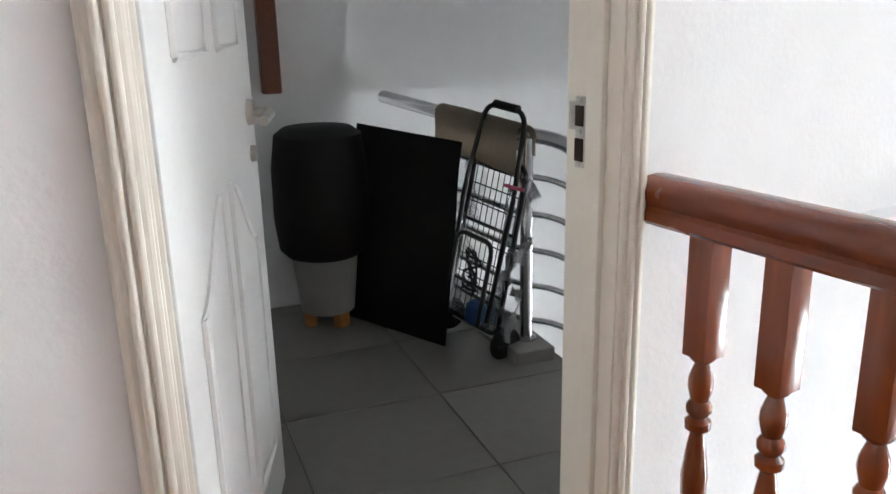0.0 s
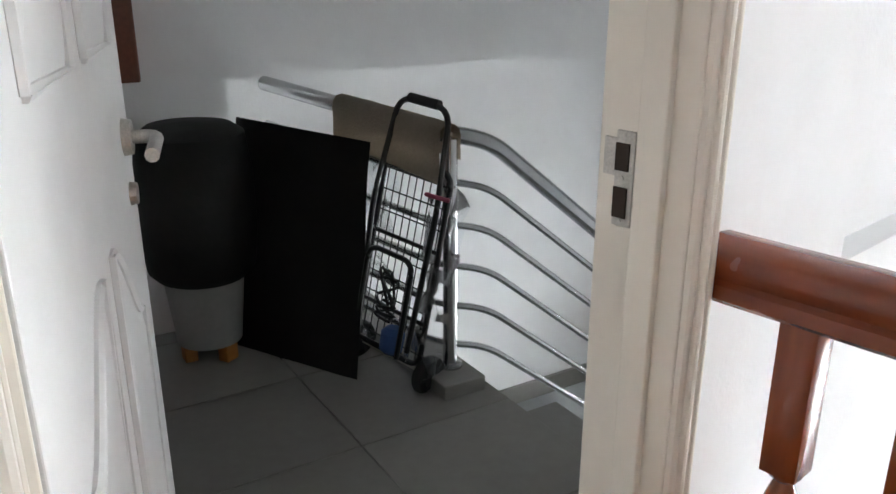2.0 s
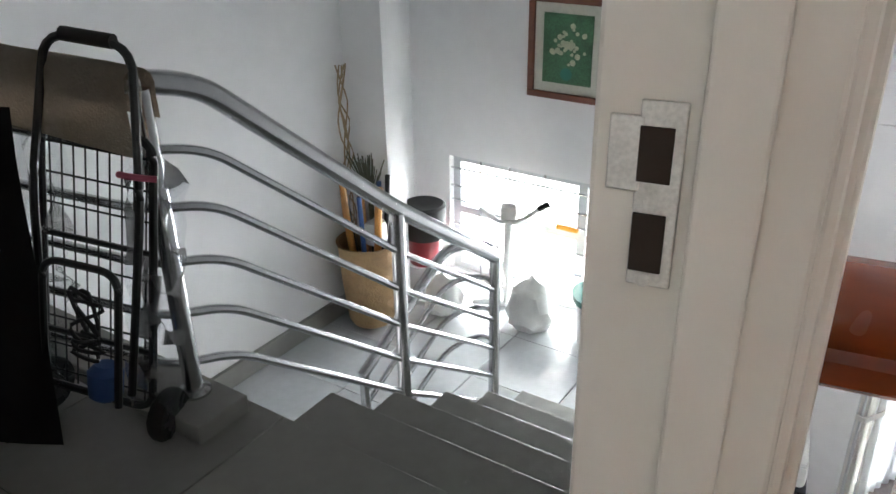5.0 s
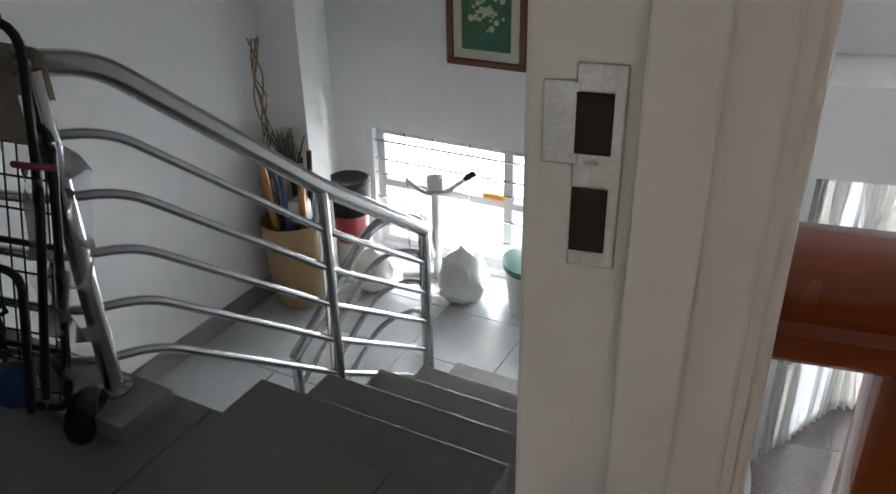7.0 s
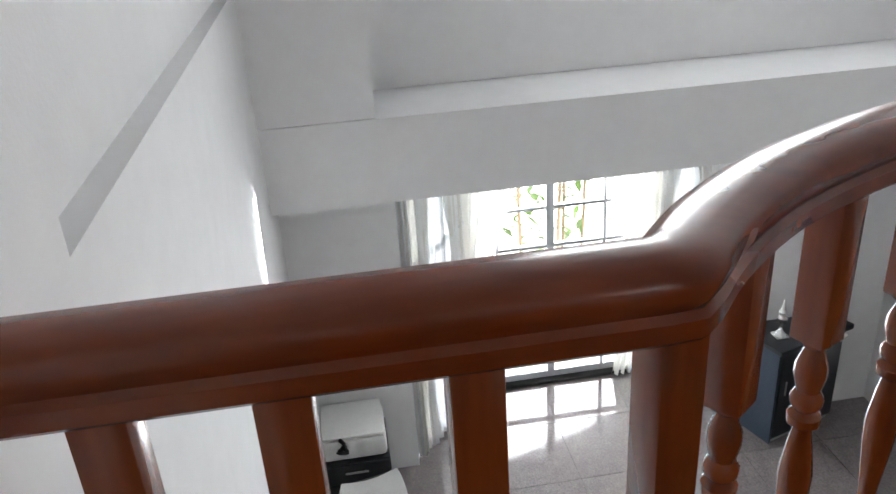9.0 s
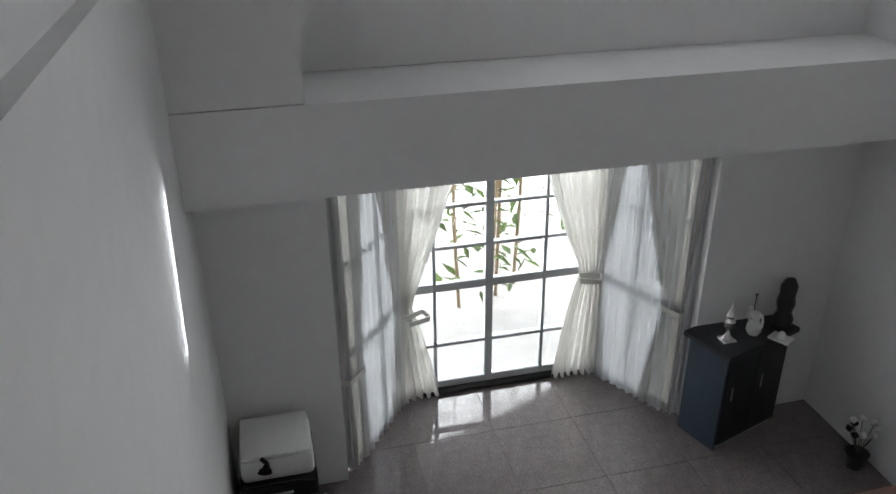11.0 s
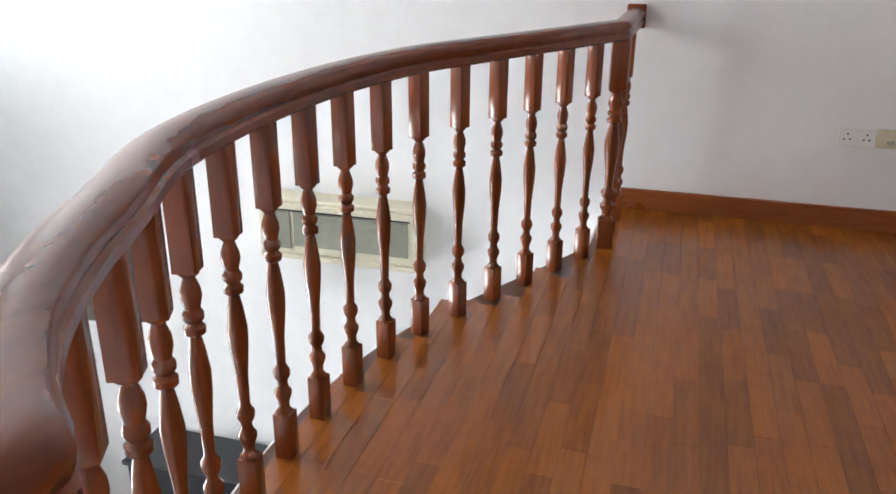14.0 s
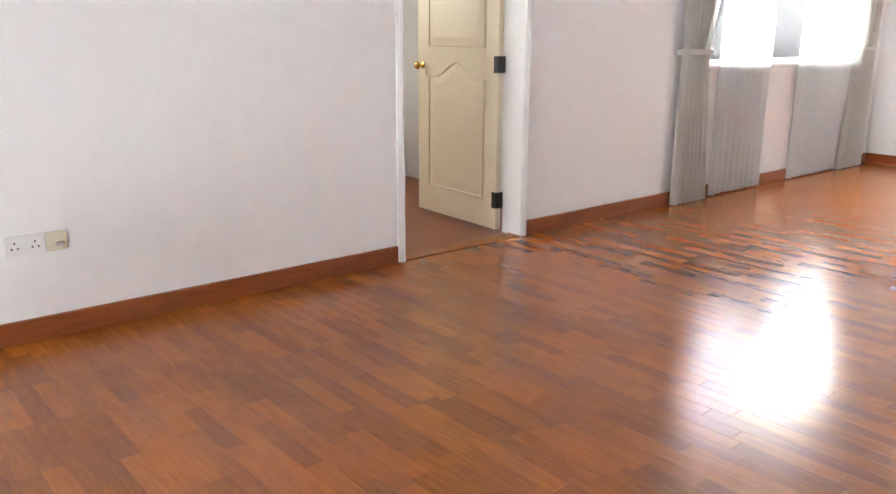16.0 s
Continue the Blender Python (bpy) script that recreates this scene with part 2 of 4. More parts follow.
def smooth_path(points, per=6):
    """A Catmull-Rom curve through points."""
    p = [Vector(q) for q in points]
    p = [p[0] * 2 - p[1]] + p + [p[-1] * 2 - p[-2]]
    out = []
    for i in range(1, len(p) - 2):
        for k in range(per):
            t = k / per
            a, b, c, d = p[i - 1], p[i], p[i + 1], p[i + 2]
            out.append(0.5 * (2 * b + (c - a) * t + (2 * a - 5 * b + 4 * c - d) * t * t + (3 * b - a - 3 * c + d) * t ** 3))
    out.append(p[-2])
    return out


def round_path(points, r=0.05, n=5):
    """A polyline with rounded corners."""
    p = [Vector(q) for q in points]
    out = [p[0]]
    for a, b, c in zip(p, p[1:], p[2:]):
        u, v = (a - b).normalized(), (c - b).normalized()
        k = min(r, (a - b).length / 2, (c - b).length / 2)
        for i in range(n + 1):
            t = i / n
            out.append((b + u * k) * (1 - t) ** 2 + b * 2 * t * (1 - t) + (b + v * k) * t * t)
    out.append(p[-1])
    return out


def lathe(profile, n=14, bm=None, at=(0, 0, 0)):
    """A turned body from (radius, height) pairs."""
    bm = bm or bmesh.new()
    rings = []
    for r, z in profile:
        rings.append([bm.verts.new((at[0] + r * math.cos(2 * math.pi * i / n), at[1] + r * math.sin(2 * math.pi * i / n), at[2] + z)) for i in range(n)])
    for r, s in zip(rings, rings[1:]):
        for i in range(n):
            j = (i + 1) % n
            bm.faces.new((r[i], r[j], s[j], s[i]))
    bm.faces.new(list(reversed(rings[0])))
    bm.faces.new(rings[-1])
    return bm


def drape(path, z0, z1, folds, depth, waist=None, pinch=0.35, rows=22, thick=0.004, lean=0.0):
    """A hanging cloth with pleats along a plan line; waist: height at which a tie gathers it."""
    bm = bmesh.new()
    p = smooth_path([(x, y, 0) for x, y in path], 4) if len(path) > 2 else [Vector((*path[0], 0)).lerp(Vector((*path[1], 0)), i / 8) for i in range(9)]
    total = [0.0]
    for a, b in zip(p, p[1:]):
        total.append(total[-1] + (b - a).length)
    cols = folds * 8
    grid = []
    for j in range(rows + 1):
        z = z0 + (z1 - z0) * j / rows
        g = 1.0
        if waist is not None:
            k = (z - waist) / (z1 - waist) if z > waist else (waist - z) / (waist - z0)
            k = min(1, max(0, k))
            g = pinch + (1 - pinch) * (k ** 0.8 if z > waist else 0.45 * k ** 0.7)
        row = []
        for i in range(cols + 1):
            s = i / cols
            s2 = (lean + (s - lean) * g) * total[-1]
            q = 0
            while q < len(total) - 2 and total[q + 1] < s2:
                q += 1
            t = (s2 - total[q]) / max(1e-6, total[q + 1] - total[q])
            pos = p[q].lerp(p[q + 1], t)
            d = (p[q + 1] - p[q]).normalized()
            nrm = Vector((-d.y, d.x, 0))
            amp = depth * (0.5 + 0.5 * g) * (0.75 + 0.5 * noise.noise((s * 5, z * 0.7, 3.1)))
            w = math.sin(2 * math.pi * folds * s + 1.3 * noise.noise((s * 3, z * 0.5, 0)))
            v = pos + nrm * (amp * w)
            row.append(bm.verts.new((v.x, v.y, z + (0.01 * noise.noise((s * 9, 0, 7)) if j == 0 else 0))))
        grid.append(row)
    for a, b in zip(grid, grid[1:]):
        for i in range(cols):
            bm.faces.new((a[i], a[i + 1], b[i + 1], b[i]))
    bmesh.ops.solidify(bm, geom=bm.faces[:], thickness=thick)
    return bm


def structure(name, bm, mat, label, smooth=False, category=""):
    return tagged(mesh_object(name, bm, mat, None, "", smooth), label, category, kind="structure")

# ---- setting ----
FLOOR, LANDING, LOWER, LIVING, TOP = 0.13, 0.0, -0.985, -2.42, 3.1
DOORY = 1.45   # room face of the wall with the stair door
HALLY = 1.54   # face of the same wall further on, beside the hall
BACKY = -2.41  # room face of the long wall opposite

# The groove is added to give the dark band of a ledge shadow.
structure("wall_north", boxes(((-7.4, 1.45, -2.6), (0.515, 1.56, TOP)), ((0.515, 1.45, 2.13), (1.205, 1.56, TOP)), ((0.515, 1.455, -2.6), (1.205, 1.56, 0.11)),
                              ((1.205, 1.45, -2.6), (1.36, 1.56, TOP)), ((1.36, HALLY, -2.6), (1.86, 1.59, TOP)), ((1.86, HALLY, -2.6), (5.4, 1.66, 0.812)), ((1.86, HALLY + 0.06, 0.812), (5.4, 1.66, 0.9)),
                              ((1.86, HALLY, 0.9), (5.4, 1.66, TOP))), PLASTER, "white plastered wall, a ledge shadow above the hall shaped as a groove", category="wall")
structure("wall_south", boxes(((-1.715, -2.55, -2.6), (5.42, BACKY, TOP)), ((-2.625, -2.55, 2.25), (-1.715, BACKY, TOP)), ((-4.5, -2.55, FLOOR - 0.2), (-2.625, BACKY, TOP)),
                              ((-6.9, -2.55, FLOOR - 0.2), (-4.5, BACKY, 1.12)), ((-6.9, -2.55, 2.4), (-4.5, BACKY, TOP)), ((-7.4, -2.55, FLOOR - 0.2), (-6.9, BACKY, TOP))),
          PLASTER, "white plastered long wall of hall and bedroom", category="wall")
structure("wall_west", boxes(((-7.55, -2.7, -0.1), (-7.4, 1.57, TOP))), PLASTER, "white plastered bedroom end wall", category="wall")
structure("wall_under_gallery", boxes(((0.4, BACKY, -2.6), (0.5, 1.45, -0.17))), PLASTER, "plain white wall under the gallery", category="wall")
structure("ceiling", boxes(((-7.55, -2.7, TOP), (5.7, 4.1, TOP + 0.15))), PLASTER, "plain white ceiling over hall and bedroom", category="ceiling")

# Hall end: beam, gable recess above it, wall beside the bay.
structure("beam", boxes(((4.73, BACKY, -0.325), (5.42, HALLY, 0.135))), PLASTER, "broad white beam over the bay window", category="beam")
gable = bmesh.new()
ring = [(HALLY, 0.139), (0.95, 0.139), (0.95, 0.5), (0.2, 1.3), (0.2, TOP), (HALLY, TOP)]
near = [gable.verts.new((4.735, y, z)) for y, z in ring]
far = [gable.verts.new((5.42, y, z)) for y, z in ring]
gable.faces.new(near)
gable.faces.new(list(reversed(far)))
for i in range(6):
    gable.faces.new((near[(i + 1) % 6], near[i], far[i], far[(i + 1) % 6]))
bmesh.ops.recalc_face_normals(gable, faces=gable.faces[:])
structure("wall_gable", gable, PLASTER, "white gable wall with a slanting recess", category="wall")
structure("wall_recess", boxes(((5.3, BACKY, 0.139), (5.42, 0.2, 1.35)), ((5.3, BACKY, 2.65), (5.42, 0.2, TOP)), ((5.3, BACKY, 1.35), (5.42, -1.9, 2.65)),
                               ((5.3, 0.2, 0.139), (5.416, 0.945, 1.25))), PLASTER, "white back wall of the high recess", category="wall")
structure("wall_east", boxes(((5.1, 0.87, -2.6), (5.25, HALLY, -0.325)), ((5.1, BACKY, -2.6), (5.25, -1.45, -0.325))), PLASTER, "white wall either side of the bay", category="wall")
BAY = [(5.25, 0.87), (5.1, 0.87), (5.1, -1.45), (5.25, -1.45), (5.93, -1.08), (5.93, 0.35)]
structure("bay_ceiling", prism(list(reversed(BAY)), -0.3, -0.1), PLASTER, "white ceiling of the bay", category="ceiling")

# Gallery slab, with its edge following the balustrade.
RAIL = [(1.268, 1.45), (1.268, 0.90), (1.345, 0.83), (1.43, 0.72), (1.505, 0.57), (1.565, 0.41), (1.665, 0.15), (1.70, -0.17), (1.68, -0.55), (1.6, -0.9), (1.49, -1.13), (1.335, -1.428), (1.165, -1.754), (1.107, -1.862), (1.09, BACKY)]
CURVE = smooth_path([(x, y, 0) for x, y in RAIL[1:14]], 6)
LINE = [Vector((1.268, 1.45, 0))] + CURVE + [Vector((1.09, BACKY, 0))]
edge = [(p.x + 0.07, p.y) for p in LINE]
edge[0], edge[-1] = (edge[0][0], 1.45), (edge[-1][0], BACKY)
outline = [(-7.4, BACKY)] + list(reversed(edge)) + [(-7.4, 1.45)]
structure("gallery_slab", prism(outline, FLOOR - 0.3, FLOOR - 0.012), PLASTER, "white slab edge of the gallery", category="slab")
floor_bed = structure("floor", prism([(x - (0.012 if x > 0.5 else 0), y) for x, y in outline], FLOOR - 0.012, FLOOR - 0.003), PARQUET_BED, "glossy red-brown parquet floor", category="floor")

structure("living_floor_bed", boxes(((0.5, BACKY, LIVING - 0.2), (5.95, HALLY, LIVING - 0.006))), GROUT, "bed under the granite floor", category="floor")

# Stair well.
structure("wall_well_west", boxes(((0.06, 1.32, -0.3), (0.18, 3.85, TOP))), PLASTER, "white wall beside the landing", category="wall")
structure("wall_well_north", boxes(((0.18, 3.36, -0.3), (1.14, 3.85, TOP)), ((1.14, 3.73, -2.6), (4.07, 3.85, TOP)), ((1.14, 3.42, 0.83), (2.8, 3.73, TOP))), PLASTER,
          "white stair wall with an overhanging upper part", category="wall")
structure("wall_well_pier", boxes(((3.4, 3.5, LOWER), (3.54, 3.73, TOP))), PLASTER, "white pier beside the stair window", category="wall")
structure("wall_well_east", boxes(((3.92, 2.03, -0.29), (4.07, 3.73, TOP)), ((3.92, 2.03, LOWER - 0.3), (4.07, 2.1, -0.29)), ((3.92, 3.5, LOWER - 0.3), (4.07, 3.73, -0.29)), ((3.92, 2.1, LOWER - 0.3), (4.07, 3.5, LOWER + 0.03))),
          PLASTER, "white wall over the stair window", category="wall")
structure("landing", boxes(((0.18, 1.50, -0.3), (1.6, 3.73, LANDING - 0.006))), GROUT, "stair landing slab", category="landing")
structure("lower_landing", boxes(((1.6, 2.03, LOWER - 0.3), (3.92, 3.73, LOWER - 0.006))), GROUT, "lower landing slab", category="landing")
structure("door_sill", boxes(((0.537, 1.46, -0.1), (1.183, 1.8, 0.194)), bevel=0.003), GREYTILE, "grey tiled sill under the stair door", category="sill")
structure("railing_kerb", boxes(((1.43, 2.47, -0.004), (1.57, 3.44, 0.045)), bevel=0.004), GREYTILE, "low grey tiled kerb under the steel railing", category="kerb")
structure("step_trim", boxes(((2.0, 3.712, LOWER), (3.4, 3.73, LOWER + 0.1))), GREYTILE, "grey tiled skirting of the lower landing", category="skirting")

stairs = thing("staircase", "grey tiled stair flight going down", "stairs", kind="structure")
for i in range(1, 6):
    x = 1.6 + (i - 1) * 0.27
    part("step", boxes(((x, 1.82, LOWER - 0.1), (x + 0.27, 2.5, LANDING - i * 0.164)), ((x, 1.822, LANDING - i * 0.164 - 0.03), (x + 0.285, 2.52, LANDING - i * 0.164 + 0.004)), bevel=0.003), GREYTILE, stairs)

# Stair window.
win = thing("window_2", "white aluminium stair window with grille bars", "window", kind="structure")
bars = []
for y in (2.12, 2.75, 3.48):
    bars.append(((3.96, y - 0.025, LOWER + 0.03), (4.01, y + 0.025, -0.29)))
for z in (LOWER + 0.05, -0.6, -0.31):
    bars.append(((3.96, 2.1, z - 0.02), (4.01, 3.5, z + 0.02)))
for lo, hi in bars:
    part("window_frame", boxes((lo, hi), bevel=0.004), ALU, win)
for z in (-0.36, -0.46, -0.54, -0.68, -0.8):
    part("grille_bar", rod([(3.94, 2.1, z), (3.94, 3.5, z)], 0.006, 6), STEEL, win)
for y in (2.3, 2.5, 2.95, 3.15, 3.32):
    part("grille_bar", rod([(3.945, y, LOWER + 0.03), (3.945, y, -0.29)], 0.005, 6), STEEL, win)
pane = part("pane", boxes(((3.982, 2.1, LOWER + 0.03), (3.988, 3.5, -0.29))), GLASS, win)
pane.visible_shadow = False

# Bay window: door in the middle, slanting sides.
bay = thing("window_1", "white aluminium bay window with a glazed door", "window", kind="structure")


def glazed_side(a, b, z0, z1, uprights, levels):
    a, b = Vector((*a, 0)), Vector((*b, 0))
    d = (b - a).normalized()
    turn = Matrix(((d.x, -d.y, 0, a.x), (d.y, d.x, 0, a.y), (0, 0, 1, 0), (0, 0, 0, 1)))
    w = (b - a).length
    for s, half in uprights:
        bm = bmesh.new()
        box(bm, (s * w - half, -0.025, z0), (s * w + half, 0.025, z1), 0.004, turn)
        part("window_frame", bm, ALU, bay)
    for z, half in levels:
        bm = bmesh.new()
        box(bm, (0, -0.022, z - half), (w, 0.022, z + half), 0.004, turn)
        part("window_frame", bm, ALU, bay)
    bm = bmesh.new()
    box(bm, (0, -0.003, z0), (w, 0.003, z1), 0, turn)
    p = part("pane", bm, GLASS, bay)
    p.visible_shadow = False


glazed_side((5.88, 0.32), (5.88, -1.06), LIVING + 0.02, -0.3, ((0.0, 0.03), (0.14, 0.012), (0.425, 0.028), (0.72, 0.012), (1, 0.03)),
            ((LIVING + 0.05, 0.03), (-2.03, 0.012), (-1.56, 0.03), (-1.26, 0.012), (-0.96, 0.012), (-0.33, 0.03)))
glazed_side((5.2, 0.83), (5.88, 0.32), LIVING + 0.02, -0.3, ((0.0, 0.03), (0.5, 0.012), (1, 0.03)), ((LIVING + 0.05, 0.03), (-1.56, 0.02), (-0.96, 0.012), (-0.33, 0.03)))
glazed_side((5.88, -1.06), (5.2, -1.42), LIVING + 0.02, -0.3, ((0.0, 0.03), (0.5, 0.012), (1, 0.03)), ((LIVING + 0.05, 0.03), (-1.56, 0.02), (-0.96, 0.012), (-0.33, 0.03)))
part("threshold", boxes(((5.8, -1.02, LIVING), (5.86, 0.26, LIVING + 0.03)), bevel=0.004), BLACKMETAL, bay, "black door track")

# Bedroom window.
win3 = thing("window_3", "white bedroom window behind curtains", "window", kind="structure")
for x in (-6.88, -6.1, -5.3, -4.52):
    part("window_frame", boxes(((x - 0.025, -2.51, 1.12), (x + 0.025, -2.46, 2.4)), bevel=0.004), ALU, win3)
for z in (1.14, 1.9, 2.38):
    part("window_frame", boxes(((-6.9, -2.508, z - 0.02), (-4.5, -2.462, z + 0.02)), bevel=0.004), ALU, win3)
p = part("pane", boxes(((-6.9, -2.488, 1.12), (-4.5, -2.482, 2.4))), GLASS, win3)
p.visible_shadow = False
part("window_sill", boxes(((-6.9, -2.45, 1.09), (-4.5, -2.38, 1.125)), bevel=0.006), PLASTER, win3)

# Bathroom behind the far door.
structure("bath_walls", boxes(((-3.5, -5.1, 0), (-1.0, -5.0, TOP)), ((-3.5, -5.0, 0), (-3.4, -2.55, TOP)), ((-1.1, -5.0, 0), (-1.0, -2.55, TOP))), PLASTER, "pale bathroom walls", category="wall")
structure("bath_floor", boxes(((-3.4, -5.0, 0), (-1.1, -2.55, FLOOR - 0.01)), ((-2.625, -2.55, 0), (-1.715, BACKY, FLOOR - 0.008))), CERAMICRED, "reddish bathroom floor", category="floor")
structure("bath_ceiling", boxes(((-3.5, -5.1, TOP), (-1.0, -2.7, TOP + 0.1))), PLASTER, "bathroom ceiling", category="ceiling")
structure("bath_threshold", boxes(((-2.615, -2.5, FLOOR - 0.006), (-1.725, BACKY + 0.01, FLOOR + 0.006)), bevel=0.003), PARQUET, "wooden threshold strip", category="threshold")

# Skirting and door linings.
structure("baseboard", boxes(((-1.675, BACKY, FLOOR), (1.09, BACKY + 0.018, FLOOR + 0.095)), ((-7.4, BACKY, FLOOR), (-2.67, BACKY + 0.018, FLOOR + 0.095)),
                             ((-7.4, BACKY + 0.02, FLOOR), (-7.382, 1.45, FLOOR + 0.095)), ((-7.38, 1.432, FLOOR), (0.478, 1.45, FLOOR + 0.095)), bevel=0.004), SKIRT,
          "red-brown varnished wooden skirting", category="skirting")


def door_lining(name, x0, x1, z0, z1, wall0, wall1, face, out, mat, label):
    """Jambs and head through the wall, with a moulded casing on the face."""
    d = thing(name, label, "door frame", kind="structure")
    lo, hi = min(wall0, wall1), max(wall0, wall1)
    for a, b in ((x0 - 0.022, x0), (x1, x1 + 0.022)):
        part("jamb", boxes(((a, lo, z0), (b, hi, z1)), bevel=0.003), mat, d)
    part("head", boxes(((x0, lo, z1), (x1, hi, z1 + 0.02)), bevel=0.003), mat, d)
    w = 0.052
    for a, b in ((x0 - w, x0 - 0.004), (x1 + 0.004, x1 + w)):
        ys = sorted((face, face + out * 0.018))
        bm = boxes(((a, ys[0], z0), (b, ys[1], z1 + w)), bevel=0.006)
        ys = sorted((face + out * 0.01, face + out * 0.026))
        box(bm, (a + 0.012, ys[0], z0), (a + 0.022, ys[1], z1 + w - 0.02), 0.004)
        box(bm, (b - 0.022, ys[0], z0), (b - 0.012, ys[1], z1 + w - 0.02), 0.004)
        part("casing", bm, mat, d)
    ys = sorted((face, face + out * 0.018))
    part("casing", boxes(((x0 - 0.004, ys[0], z1 + 0.004), (x1 + 0.004, ys[1], z1 + w)), bevel=0.004), mat, d)
    return d


lining = door_lining("door_frame", 0.535, 1.185, 0.13, 2.11, 1.44, 1.563, 1.45, -1, CREAM, "cream painted door frame with worn strike plate")
for s in (-1, 1):
    x = 0.535 if s < 0 else 1.185
    part("door_stop", boxes(((x - (0 if s < 0 else 0.012), 1.47, 0.13), (x + (0.012 if s < 0 else 0), 1.505, 2.1)), bevel=0.002), CREAM, lining)
bm = boxes(((1.1815, 1.512, 1.028), (1.1845, 1.537, 1.137)), bevel=0.001)
box(bm, (1.1812, 1.534, 1.085), (1.1846, 1.553, 1.128), 0.001)
plate = part("strike_plate", bm, NICKEL, lining, "worn nickel strike plate")
# Dark boxes on the plate stand for the shade in its two mortises.
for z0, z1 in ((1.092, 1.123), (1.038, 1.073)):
    part("mortise", boxes(((1.1795, 1.518, z0), (1.1818, 1.536, z1))), HOLESHADE, plate)
for z in (1.131, 1.083, 1.033):
    bm = bmesh.new()
    bmesh.ops.create_cone(bm, segments=10, radius1=0.0045, radius2=0.003, depth=0.003, cap_ends=True, matrix=Matrix.Translation((1.1805, 1.527, z)) @ Matrix.Rotation(radians(90), 4, 'Y'))
    part("screw", bm, NICKEL, plate)
for z in (1.125, 1.85, 0.4):
    bm = boxes(((0.534, 1.526, z - 0.05), (0.5385, 1.561, z + 0.05)))
    bmesh.ops.create_cone(bm, segments=10, radius1=0.007, radius2=0.007, depth=0.1, cap_ends=True, matrix=Matrix.Translation((0.541, 1.567, z)))
    part("hinge", bm, NICKEL, lining)

lining2 = door_lining("bath_door_frame", -2.61, -1.73, FLOOR, 2.22, -2.56, -2.4, BACKY, 1, DOORWHITE, "white painted bathroom door frame")


def arch(x0, x1, z0, z1, rise, high_side):
    """A panel outline in (x, z) whose top rises to one side or the middle."""
    out = [(x0, z0), (x1, z0)]
    n = 12
    for i in range(n + 1):
        t = i / n
        x = x1 + (x0 - x1) * t
        u = (x - x0) / (x1 - x0)
        if high_side == 'mid':
            k = math.exp(-((u - 0.5) / 0.22) ** 2)
        elif high_side == 'right':
            k = 0.5 - 0.5 * math.cos(math.pi * u)
        elif high_side == 'left':
            k = 0.5 + 0.5 * math.cos(math.pi * u)
        else:
            k = 0
        out.append((x, z1 + rise * k))
    return out


def panel_door(name, label, width, height, panels, mat, where):
    """A moulded door, hinged at its origin, its leaf along x."""
    d = thing(name, label, "door", kind="structure")
    leaf = part("leaf", boxes(((0, -0.02, 0.012), (width, 0.02, height)), bevel=0.002), mat, d)
    for outline in panels:
        for side in (-1, 1):
            path = [(x, side * 0.021, z) for x, z in outline] + [(*[(outline[0][0])], side * 0.021, outline[0][1])]
            bm = rod(path, 0.007, 6)
            cx, cz = sum(x for x, z in outline) / len(outline), (min(z for x, z in outline) + max(z for x, z in outline)) / 2
            inner = [(cx + (x - cx) * 0.78, cz + (z - cz) * 0.86) for x, z in outline]
            a = [bm.verts.new((x, side * 0.0195, z)) for x, z in outline]
            b = [bm.verts.new((x, side * 0.026, z)) for x, z in inner]
            for i in range(len(a)):
                j = (i + 1) % len(a)
                bm.faces.new((a[i], a[j], b[j], b[i]))
            bm.faces.new(b)
            bmesh.ops.recalc_face_normals(bm, faces=bm.faces[:])
            part("panel", bm, mat, leaf)
    d.matrix_world = where
    return d


W = 0.68
door = panel_door("door_1", "open white moulded door with steel lever handle", W, 1.86,
                  [arch(0.11, W / 2 - 0.04, 0.98, 1.7, 0, ''), arch(W / 2 + 0.04, W - 0.11, 0.98, 1.7, 0, ''),
                   arch(0.11, W / 2 - 0.04, 0.16, 0.62, 0.14, 'right'), arch(W / 2 + 0.04, W - 0.11, 0.16, 0.62, 0.14, 'left')], DOORWHITE,
                  pose(0.552, 1.575, 0.235, 0, 0, 63))
for side in (-1, 1):
    bm = bmesh.new()
    bmesh.ops.create_cone(bm, segments=20, radius1=0.026, radius2=0.024, depth=0.012, cap_ends=True, matrix=Matrix.Translation((W - 0.06, side * 0.026, 0.85)) @ Matrix.Rotation(radians(90), 4, 'X'))
    rose = part("rose", bm, NICKEL, door, "", True)
    part("lever", rod(round_path([(W - 0.06, side * 0.02, 0.85), (W - 0.06, side * 0.065, 0.85), (W - 0.17, side * 0.066, 0.846)], 0.02), 0.0095, 10), NICKEL, door, "curved nickel lever", True)
    bm = bmesh.new()
    bmesh.ops.create_cone(bm, segments=16, radius1=0.017, radius2=0.015, depth=0.01, cap_ends=True, matrix=Matrix.Translation((W - 0.06, side * 0.025, 0.77)) @ Matrix.Rotation(radians(90), 4, 'X'))
    part("key_rose", bm, NICKEL, door)
part("lock_face", boxes(((W - 0.001, -0.011, 0.73), (W + 0.002, 0.011, 0.88)), ((W, -0.007, 0.835), (W + 0.014, 0.007, 0.86)), ((W, -0.006, 0.755), (W + 0.02, 0.006, 0.785))), NICKEL, door)

